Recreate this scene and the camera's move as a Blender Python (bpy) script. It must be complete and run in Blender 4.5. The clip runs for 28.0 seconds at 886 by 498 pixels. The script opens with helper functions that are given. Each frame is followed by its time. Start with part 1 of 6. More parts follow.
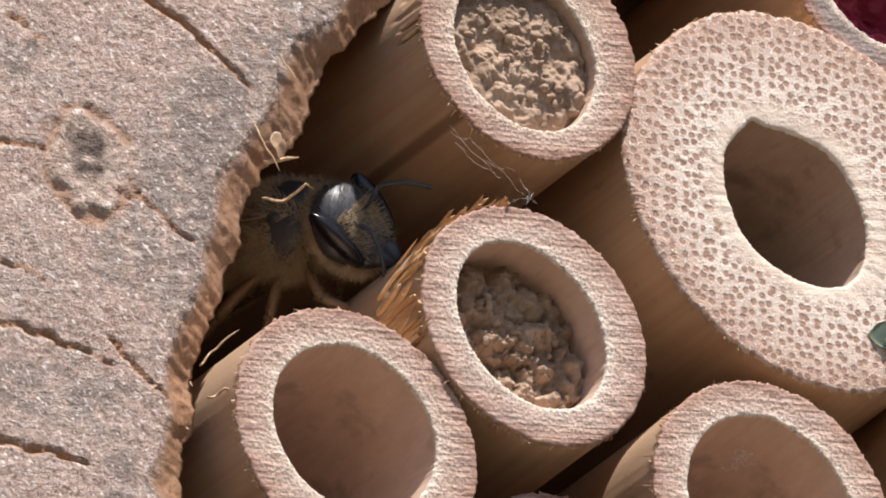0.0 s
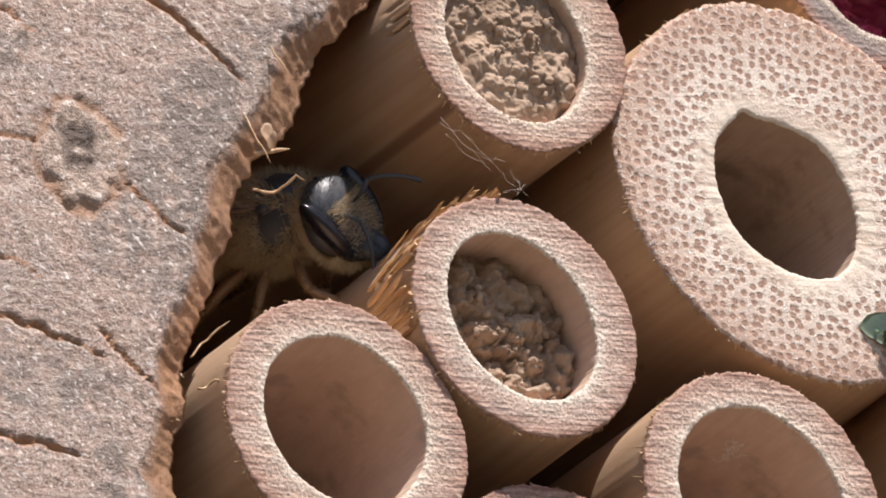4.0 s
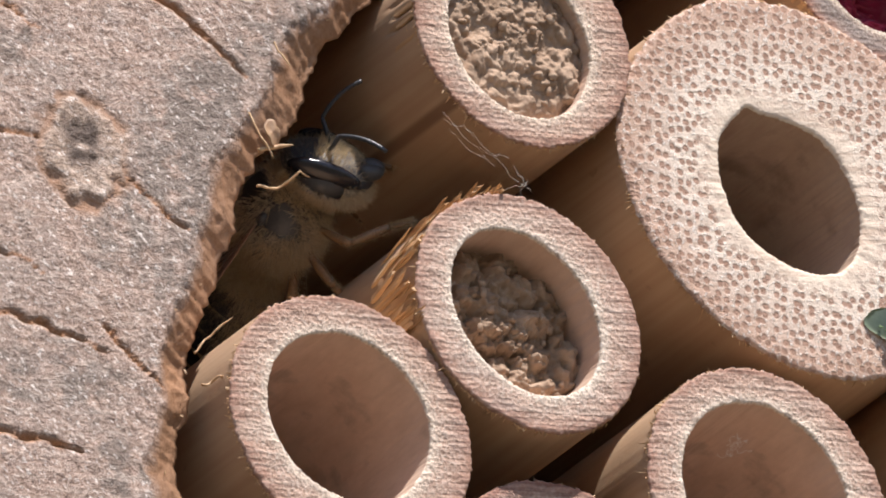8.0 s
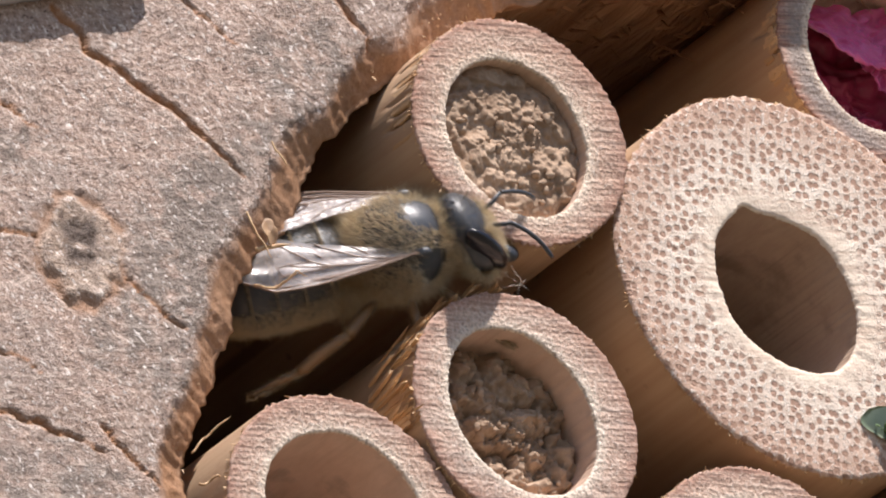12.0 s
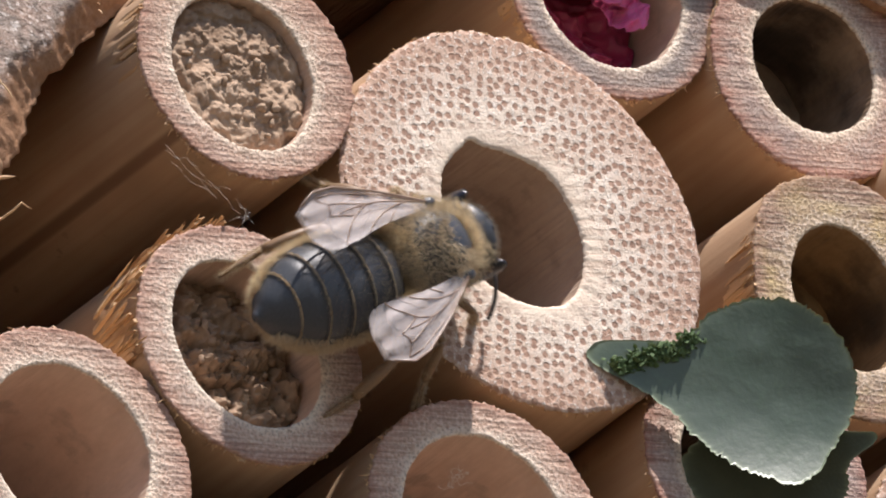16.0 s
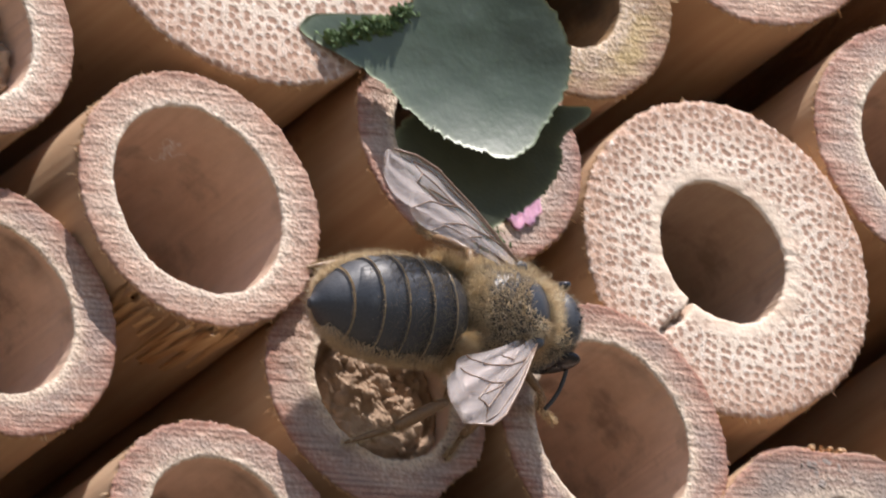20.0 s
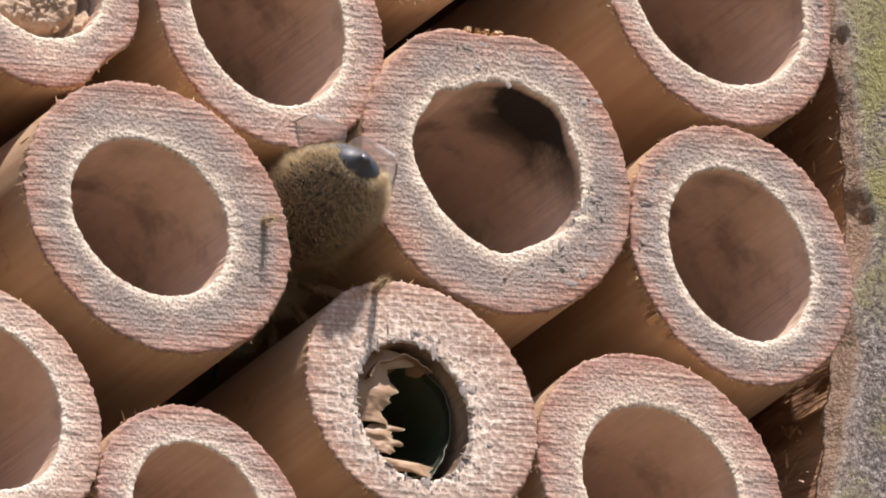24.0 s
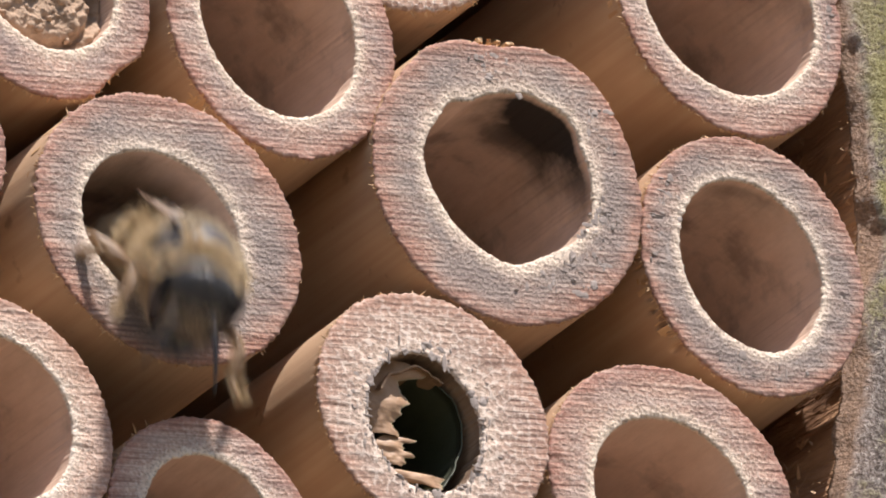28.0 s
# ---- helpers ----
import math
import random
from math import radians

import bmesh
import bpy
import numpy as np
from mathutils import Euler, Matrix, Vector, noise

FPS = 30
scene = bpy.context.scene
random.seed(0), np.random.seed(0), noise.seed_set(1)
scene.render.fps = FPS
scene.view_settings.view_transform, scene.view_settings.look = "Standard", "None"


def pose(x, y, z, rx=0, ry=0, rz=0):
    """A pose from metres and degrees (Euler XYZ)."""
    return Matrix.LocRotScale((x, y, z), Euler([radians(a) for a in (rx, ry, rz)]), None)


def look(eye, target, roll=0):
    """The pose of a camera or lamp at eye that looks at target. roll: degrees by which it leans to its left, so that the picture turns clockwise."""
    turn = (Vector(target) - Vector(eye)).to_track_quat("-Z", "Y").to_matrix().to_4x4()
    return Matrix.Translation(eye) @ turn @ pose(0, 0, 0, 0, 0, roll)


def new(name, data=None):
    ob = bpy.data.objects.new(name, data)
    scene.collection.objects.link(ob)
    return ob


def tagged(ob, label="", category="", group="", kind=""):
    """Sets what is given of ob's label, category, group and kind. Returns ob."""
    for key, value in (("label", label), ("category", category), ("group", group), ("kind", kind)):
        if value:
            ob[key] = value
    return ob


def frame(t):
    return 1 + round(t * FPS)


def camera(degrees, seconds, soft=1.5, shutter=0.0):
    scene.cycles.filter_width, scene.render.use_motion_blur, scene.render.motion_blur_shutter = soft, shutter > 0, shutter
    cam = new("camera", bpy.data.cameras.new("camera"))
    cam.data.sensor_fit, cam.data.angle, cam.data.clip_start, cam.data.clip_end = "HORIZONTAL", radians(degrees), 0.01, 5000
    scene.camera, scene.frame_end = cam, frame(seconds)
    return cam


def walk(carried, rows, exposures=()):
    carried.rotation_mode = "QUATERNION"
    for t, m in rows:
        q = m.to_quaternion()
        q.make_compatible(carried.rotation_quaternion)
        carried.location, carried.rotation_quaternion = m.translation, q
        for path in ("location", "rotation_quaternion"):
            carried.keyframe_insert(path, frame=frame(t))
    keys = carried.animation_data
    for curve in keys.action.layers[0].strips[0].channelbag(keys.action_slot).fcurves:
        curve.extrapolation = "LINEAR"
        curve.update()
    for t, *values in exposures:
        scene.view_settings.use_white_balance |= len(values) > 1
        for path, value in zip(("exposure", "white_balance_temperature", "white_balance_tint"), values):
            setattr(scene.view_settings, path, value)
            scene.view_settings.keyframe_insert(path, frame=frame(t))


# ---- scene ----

MM = 0.001
CENTRE = Vector((0, 0, 1.3))          # centre of the drilled cavity in the log's face
SA, SE = 0.525, 0.463                 # the lens looks right and up at the face
CA, CE = math.sqrt(1 - SA * SA), math.sqrt(1 - SE * SE)
WAY = Vector((SA * CE, CA * CE, SE))
RIGHT = Vector((CA, -SA, 0))
UP = Vector((-SA * SE, -CA * SE, CE))
FAR = 1.2

cam = camera(math.degrees(2 * math.atan(1568 / 45 / 2 * MM / FAR)), 28.0, soft=1.9, shutter=0.5)


def view(u, v, roll, k):
    """The camera's pose: u to the right and v down from the cavity's centre, in mm; k: nearness."""
    aim = CENTRE + RIGHT * (u * MM) - UP * (v * MM)
    return look(aim - WAY * (FAR / k), aim, roll)


walk(cam, [
    (0, view(-21.089, -17.978, -0.00, 1.0000)), (0.5, view(-20.925, -17.980, -0.01, 1.0000)), (1, view(-20.733, -18.014, -0.02, 1.0000)),
    (1.5, view(-20.589, -18.019, -0.02, 0.9998)), (2, view(-20.604, -17.960, -0.02, 0.9997)), (2.5, view(-20.640, -17.673, -0.02, 0.9997)),
    (3, view(-20.723, -17.643, -0.02, 0.9998)), (3.5, view(-20.663, -17.663, -0.02, 0.9999)), (5.5, view(-20.981, -17.572, -0.04, 0.9999)),
    (6, view(-20.978, -17.585, -0.05, 0.9999)), (6.5, view(-20.930, -17.531, -0.06, 1.0001)), (7, view(-20.904, -17.540, -0.06, 1.0002)),
    (7.5, view(-20.907, -17.512, -0.07, 1.0002)), (8, view(-20.865, -17.481, -0.07, 1.0002)), (8.5, view(-20.816, -17.508, -0.06, 1.0000)),
    (9, view(-20.845, -17.570, -0.06, 0.9999)), (9.5, view(-20.809, -17.586, -0.06, 0.9998)), (10, view(-20.942, -17.709, -0.05, 0.9998)),
    (10.5, view(-20.900, -17.978, -0.05, 0.9996)), (11, view(-20.893, -18.464, -0.04, 0.9992)), (11.5, view(-20.797, -20.074, -0.04, 0.9988)),
    (13.5, view(-20.207, -23.032, -0.04, 0.9983)), (14, view(-14.623, -22.128, -0.00, 0.9979)), (14.5, view(-13.424, -20.092, 0.04, 0.9974)),
    (15, view(-11.001, -18.925, 0.08, 0.9974)), (15.5, view(-10.393, -18.783, 0.09, 0.9975)), (16, view(-9.955, -18.739, 0.11, 0.9977)),
    (16.5, view(-9.298, -18.464, 0.15, 0.9975)), (17, view(-7.528, -16.697, 0.19, 0.9976)), (17.5, view(-4.759, -14.669, 0.22, 0.9981)),
    (18, view(-1.423, -10.897, 0.23, 0.9987)), (18.5, view(0.289, -9.519, 0.23, 0.9990)), (19, view(0.412, -8.966, 0.23, 0.9991)),
    (19.5, view(0.734, -8.202, 0.25, 0.9989)), (20, view(1.422, -5.867, 0.29, 0.9987)), (20.5, view(5.087, -3.263, 0.34, 0.9987)),
    (21, view(9.083, -1.223, 0.36, 0.9988)), (21.5, view(12.157, 0.415, 0.36, 0.9989)), (22, view(13.031, 1.403, 0.35, 0.9988)),
    (22.5, view(14.817, 4.986, 0.35, 0.9989)), (24.5, view(15.086, 10.963, 0.34, 0.9988)), (25, view(15.087, 11.090, 0.33, 0.9990)),
    (25.5, view(14.703, 10.910, 0.33, 0.9993)), (26, view(14.697, 10.955, 0.32, 0.9995)), (26.5, view(14.969, 10.887, 0.31, 0.9997)),
    (27, view(15.060, 10.770, 0.30, 0.9999)), (27.5, view(15.035, 10.517, 0.30, 0.9997)), (28, view(14.700, 10.178, 0.28, 0.9996)),
], [(0, 0.50, 6500, 14), (14, 0.52, 6500, 14), (17, 0.44, 6500, 14), (19, 0.58, 6500, 14), (21, 0.56, 6600, 15), (22, 0.52, 6600, 15), (25, 0.70, 6650, 15), (28, 0.64, 6650, 15)])


# ---- world and sun ----
SUN = Vector((0.01, -0.36, 0.93)).normalized()
world = bpy.data.worlds.new("sky")
scene.world = world
world.use_nodes = True
wn = world.node_tree
sky = wn.nodes.new("ShaderNodeTexSky")
sky.sky_type = "NISHITA"
sky.sun_disc = False
sky.sun_elevation = math.asin(SUN.z)
sky.sun_rotation = math.atan2(SUN.x, SUN.y)
wn.nodes["Background"].inputs["Strength"].default_value = 0.08
wn.links.new(sky.outputs["Color"], wn.nodes["Background"].inputs["Color"])
sun = new("sun", bpy.data.lights.new("sun", "SUN"))
sun.data.energy, sun.data.angle, sun.data.color = 5.0, radians(0.6), (1.0, 0.95, 0.90)
sun.matrix_world = look(SUN * 5, (0, 0, 0))

# ---- noise for relief ----
GRID = np.random.RandomState(7).rand(64, 64, 64)


def vnoise(p):
    """Smooth value noise of the points p (n, 3), from -1 to 1."""
    i = np.floor(p).astype(int)
    f = p - i
    f = f * f * (3 - 2 * f)
    i &= 63
    j = (i + 1) & 63
    out = 0
    for a, wa in ((i[:, 0], 1 - f[:, 0]), (j[:, 0], f[:, 0])):
        for b, wb in ((i[:, 1], 1 - f[:, 1]), (j[:, 1], f[:, 1])):
            for c, wc in ((i[:, 2], 1 - f[:, 2]), (j[:, 2], f[:, 2])):
                out = out + GRID[a, b, c] * wa * wb * wc
    return out * 2 - 1


def fbm(p, octaves=4, gain=0.5):
    p = np.asarray(p, float)
    out, amp = 0, 1.0
    for k in range(octaves):
        out = out + amp * vnoise(p * 2.03 ** k + 17.3 * k)
        amp *= gain
    return out


# ---- materials ----
def nd(nt, kind, inputs=None, **props):
    n = nt.nodes.new("ShaderNode" + kind)
    for k, v in props.items():
        if k == "blend":
            n.blend_type = v
        elif k == "op":
            n.operation = v
        elif k == "data":
            n.data_type = v
        elif k == "attr":
            n.attribute_name = v
        elif k == "feature":
            n.feature = v
    for k, v in (inputs or {}).items():
        if isinstance(v, bpy.types.NodeSocket):
            nt.links.new(v, n.inputs[k])
        else:
            n.inputs[k].default_value = v
    return n


def coords(nt, stretch=(1, 1, 1), turn=(0, 0, 0)):
    tc = nd(nt, "TexCoord")
    vec = tc.outputs["Object"]
    if any(turn):
        vec = nd(nt, "Mapping", {"Vector": vec, "Rotation": [radians(a) for a in turn]}).outputs["Vector"]
    return nd(nt, "Mapping", {"Vector": vec, "Scale": stretch}).outputs["Vector"]


def grain(nt, scale, detail=3.0, stretch=(1, 1, 1), turn=(0, 0, 0), rough=0.55):
    return nd(nt, "TexNoise", {"Vector": coords(nt, stretch, turn), "Scale": scale, "Detail": detail, "Roughness": rough}).outputs["Fac"]


def ramp(nt, fac, *stops):
    n = nd(nt, "ValToRGB", {"Fac": fac})
    e = n.color_ramp.elements
    while len(e) < len(stops):
        e.new(0.5)
    for el, (at, c) in zip(e, stops):
        el.position = at
        el.color = (c, c, c, 1) if isinstance(c, (int, float)) else (*c, 1)
    return n.outputs["Color"]


def mix(nt, fac, a, b, blend="MIX"):
    a = (*a, 1) if isinstance(a, tuple) else a
    b = (*b, 1) if isinstance(b, tuple) else b
    n = nd(nt, "MixRGB", {"Fac": fac, "Color1": a, "Color2": b}, blend=blend)
    return n.outputs["Color"]


def mul(nt, a, b):
    return nd(nt, "Math", {0: a, 1: b}, op="MULTIPLY").outputs[0]


def add(nt, a, b):
    return nd(nt, "Math", {0: a, 1: b}, op="ADD").outputs[0]


def attr(nt, name):
    return nd(nt, "Attribute", attr=name).outputs["Fac"]


def material(name, rough=0.6, gloss=0.3):
    m = bpy.data.materials.new(name)
    m.use_nodes = True
    b = m.node_tree.nodes["Principled BSDF"]
    b.inputs["Roughness"].default_value = rough
    b.inputs["Specular IOR Level"].default_value = gloss
    return m, m.node_tree, b


def finish(nt, b, colour, height=None, depth=0.05, strength=1.0):
    if isinstance(colour, tuple):
        b.inputs["Base Color"].default_value = (*colour, 1)
    else:
        nt.links.new(colour, b.inputs["Base Color"])
    if height is not None:
        n = nd(nt, "Bump", {"Height": height, "Distance": depth * MM, "Strength": strength})
        nt.links.new(n.outputs["Normal"], b.inputs["Normal"])


def make_log_wood():
    m, nt, b = material("weathered_end_grain", 0.62, 0.4)
    big = grain(nt, 170, 4)
    mid = grain(nt, 1100, 5, rough=0.7)
    coarse = grain(nt, 3600, 4, rough=0.75)
    fine = grain(nt, 7500, 3, rough=0.7)
    saw = grain(nt, 3600, 3, (0.14, 1, 1), (0, 12, 0))
    pores = grain(nt, 4800, 4, (0.8, 1, 1), (0, 10, 0), 0.72)
    base = ramp(nt, pores, (0.34, (0.21, 0.125, 0.085)), (0.45, (0.41, 0.28, 0.215)), (0.55, (0.52, 0.375, 0.30)), (0.68, (0.76, 0.62, 0.52)))
    base = mix(nt, mul(nt, ramp(nt, mid, (0.35, 1.0), (0.55, 0.0)), 0.35), base, (0.44, 0.30, 0.22))
    knot = attr(nt, "knot")
    base = mix(nt, mul(nt, knot, 0.45), base, ramp(nt, grain(nt, 2600, 4, rough=0.7), (0.3, (0.24, 0.15, 0.09)), (0.5, (0.52, 0.38, 0.27)), (0.7, (0.74, 0.60, 0.46))))
    grey = ramp(nt, add(nt, big, mul(nt, mid, 0.7)), (0.84, 0.0), (1.06, 1.0))
    c = mix(nt, mul(nt, mul(nt, grey, add(nt, 1.0, mul(nt, knot, -0.8))), 0.42), base, mix(nt, pores, (0.20, 0.155, 0.13), (0.44, 0.37, 0.32)))
    c = mix(nt, mul(nt, attr(nt, "stain"), 0.85), c, mix(nt, pores, (0.03, 0.024, 0.02), (0.40, 0.32, 0.26)))
    specks = ramp(nt, grain(nt, 3900, 4, rough=0.7), (0.36, 1.0), (0.43, 0.0))
    c = mix(nt, mul(nt, specks, 0.95), c, (0.16, 0.10, 0.075))
    c = mix(nt, mul(nt, ramp(nt, saw, (0.52, 0.0), (0.66, 1.0)), 0.28), c, (0.82, 0.69, 0.59))
    flecks = ramp(nt, grain(nt, 4600, 3, (0.6, 1, 1), (0, -35, 0), 0.7), (0.58, 0.0), (0.65, 1.0))
    c = mix(nt, mul(nt, flecks, 0.8), c, (0.90, 0.81, 0.74))
    right = nd(nt, "SeparateXYZ", {0: nd(nt, "TexCoord").outputs["Object"]}).outputs["X"]
    # raw lip wood turns darker brown, with stronger relief, on the right side
    right_side = ramp(nt, mul(nt, right, 20), (0.3, 0.0), (0.5, 1.0))
    raw = ramp(nt, grain(nt, 4200, 4, rough=0.65), (0.3, (0.27, 0.135, 0.065)), (0.7, (0.44, 0.245, 0.135)))
    raw = mix(nt, mul(nt, ramp(nt, big, (0.4, 0.0), (0.65, 1.0)), 0.35), raw, (0.30, 0.19, 0.125))
    c = mix(nt, attr(nt, "raw"), c, mix(nt, right_side, raw, ramp(nt, fine, (0.3, (0.12, 0.065, 0.035)), (0.7, (0.34, 0.21, 0.13)))))
    c = mix(nt, attr(nt, "split"), c, mix(nt, mid, (0.34, 0.14, 0.055), (0.56, 0.28, 0.13)))
    c = mix(nt, attr(nt, "heart"), c, mix(nt, fine, (0.045, 0.03, 0.024), (0.18, 0.12, 0.085)))
    # moss and lichen on the damp side
    x = nd(nt, "SeparateXYZ", {0: nd(nt, "TexCoord").outputs["Object"]}).outputs["X"]
    damp = ramp(nt, mul(nt, x, 20), (0.70, 0.0), (0.76, 1.0))
    unraw = add(nt, 1.0, mul(nt, attr(nt, "raw"), -1.0))
    damp = mul(nt, damp, unraw)
    c = mix(nt, mul(nt, damp, 0.8), c, ramp(nt, coarse, (0.40, (0.035, 0.028, 0.024)), (0.5, (0.24, 0.20, 0.17)), (0.60, (0.66, 0.60, 0.55))))
    up = nd(nt, "SeparateXYZ", {0: nd(nt, "TexCoord").outputs["Object"]}).outputs["Z"]
    wet = ramp(nt, add(nt, mul(nt, up, 20), 0.5), (0.40, 0.0), (0.55, 0.08))
    moss = ramp(nt, add(nt, add(nt, mul(nt, grain(nt, 330, 4), 0.6), mul(nt, coarse, 0.4)), wet), (0.50, 0.0), (0.60, 1.0))
    c = mix(nt, mul(nt, mul(nt, moss, damp), 0.92), c, mix(nt, fine, (0.14, 0.12, 0.02), (0.66, 0.60, 0.20)))
    h = add(nt, add(nt, mul(nt, fine, 0.7), mul(nt, pores, 1.7)), mul(nt, saw, 0.35))
    h = add(nt, h, mul(nt, mul(nt, damp, coarse), 9.0))
    h = mul(nt, h, add(nt, add(nt, 0.35, mul(nt, right_side, 0.9)), mul(nt, unraw, 0.65)))
    finish(nt, b, c, h, 0.075)
    return m


def make_inner_wood():
    m, nt, b = material("torn_inner_wood", 0.7, 0.25)
    f = grain(nt, 1500, 4, (1, 0.12, 1))
    g = grain(nt, 220, 3)
    c = ramp(nt, f, (0.25, (0.20, 0.10, 0.05)), (0.5, (0.40, 0.23, 0.13)), (0.75, (0.56, 0.36, 0.22)))
    c = mix(nt, mul(nt, g, 0.5), c, (0.27, 0.15, 0.09))
    finish(nt, b, c, add(nt, f, mul(nt, grain(nt, 5200, 3, (1, 0.2, 1)), 0.6)), 0.4)
    return m


def make_face(name, rim, body, core, stain=0.0, stain_colour=(0.17, 0.16, 0.165), turn=0.0, net_scale=5000.0, net_much=0.3):
    """Sawn end of a cane: darker dense rim, pale soft core, fine saw lines, a grey weather stain."""
    m, nt, b = material(name, 0.72, 0.25)
    ring = attr(nt, "ring")
    wob = add(nt, ring, mul(nt, add(nt, grain(nt, 900, 3), -0.5), 0.35))
    c = ramp(nt, wob, (0.02, core), (0.30, body), (0.55, body), (0.92, rim))
    fine = grain(nt, 6500, 4, rough=0.72)
    speck = ramp(nt, fine, (0.36, 1.0), (0.47, 0.0))
    c = mix(nt, mul(nt, speck, 0.65), c, tuple(v * 0.40 for v in body))
    pith = ramp(nt, wob, (0.25, 1.0), (0.6, 0.25))
    pale = ramp(nt, grain(nt, 5200, 3, rough=0.7), (0.54, 0.0), (0.62, 1.0))
    c = mix(nt, mul(nt, mul(nt, pale, pith), 0.75), c, (0.88, 0.78, 0.66))
    xyz = nd(nt, "SeparateXYZ", {0: nd(nt, "TexCoord").outputs["Object"]})
    flat = nd(nt, "CombineXYZ", {0: xyz.outputs["X"], 1: xyz.outputs["Z"]}).outputs[0]
    cells = nd(nt, "TexVoronoi", {"Vector": flat, "Scale": net_scale, "Randomness": 0.8})
    cells.voronoi_dimensions = "2D"
    net = add(nt, cells.outputs["Distance"], mul(nt, add(nt, fine, -0.5), 0.9))
    zone = ramp(nt, wob, (0.1, 0.9), (0.55, 0.75), (0.95, 0.35))
    pit = mul(nt, ramp(nt, net, (0.14, 1.0), (0.36, 0.0)), zone)
    crust = mul(nt, ramp(nt, net, (0.44, 0.0), (0.62, 1.0)), zone)
    c = mix(nt, mul(nt, pit, 0.42), c, tuple(v * 0.45 for v in body))
    c = mix(nt, mul(nt, crust, net_much), c, (0.90, 0.80, 0.70))
    saw = grain(nt, 6200, 2, (0.035, 1, 1), (0, 12 + turn, 0))
    broad = grain(nt, 2100, 2, (0.035, 1, 1), (0, 12 + turn, 0))
    line = mul(nt, ramp(nt, saw, (0.38, 1.0), (0.5, 0.0)), ramp(nt, wob, (0.15, 0.25), (0.6, 1.0)))
    c = mix(nt, mul(nt, line, 0.50 + 0.45 * stain), c, tuple(v * 0.42 for v in rim))
    c = mix(nt, mul(nt, ramp(nt, broad, (0.5, 0.0), (0.62, 1.0)), 0.22), c, (0.84, 0.70, 0.58))
    teeth = nd(nt, "TexWave", {"Vector": coords(nt, (1, 1, 1), (0, 12 + turn, 0)), "Scale": 1250.0, "Distortion": 1.2, "Detail": 2.0, "Detail Scale": 0.25})
    teeth.bands_direction = "Z"
    kerf = add(nt, mul(nt, teeth.outputs["Fac"], 0.5), mul(nt, grain(nt, 3300, 2, (0.03, 1, 1), (0, 12 + turn, 0)), 0.9))
    groove = mul(nt, ramp(nt, kerf, (0.48, 1.0), (0.72, 0.0)), ramp(nt, wob, (0.25, 0.1), (0.6, 1.0)))
    c = mix(nt, mul(nt, mul(nt, groove, ramp(nt, grain(nt, 420, 3), (0.36, 0.25), (0.6, 1.0))), 0.40 + 0.6 * stain), c, (0.22, 0.105, 0.08))
    patch = ramp(nt, add(nt, mul(nt, grain(nt, 300, 4), 0.75), mul(nt, broad, 0.25)), (0.52 - 0.26 * stain, 0.0), (0.64 - 0.16 * stain, 1.0))
    c = mix(nt, mul(nt, mul(nt, patch, ramp(nt, wob, (0.12, 0.1), (0.30, 1.0), (0.62, 0.9), (0.86, 0.3))), 0.2 + 0.85 * stain), c, mix(nt, fine, stain_colour, tuple(v * 1.9 for v in stain_colour)))
    tint = nd(nt, "ObjectInfo").outputs["Random"]
    c = mix(nt, mul(nt, tint, 0.35), c, mix(nt, 1.0, c, (0.84, 0.72, 0.62), "MULTIPLY"))
    h = add(nt, add(nt, mul(nt, saw, 0.8), mul(nt, fine, 0.6)), mul(nt, mul(nt, pale, pith), 0.5))
    h = add(nt, h, add(nt, mul(nt, crust, 0.7), mul(nt, pit, -0.5)))
    h = add(nt, h, mul(nt, groove, -0.3))
    finish(nt, b, c, h, 0.032)
    return m


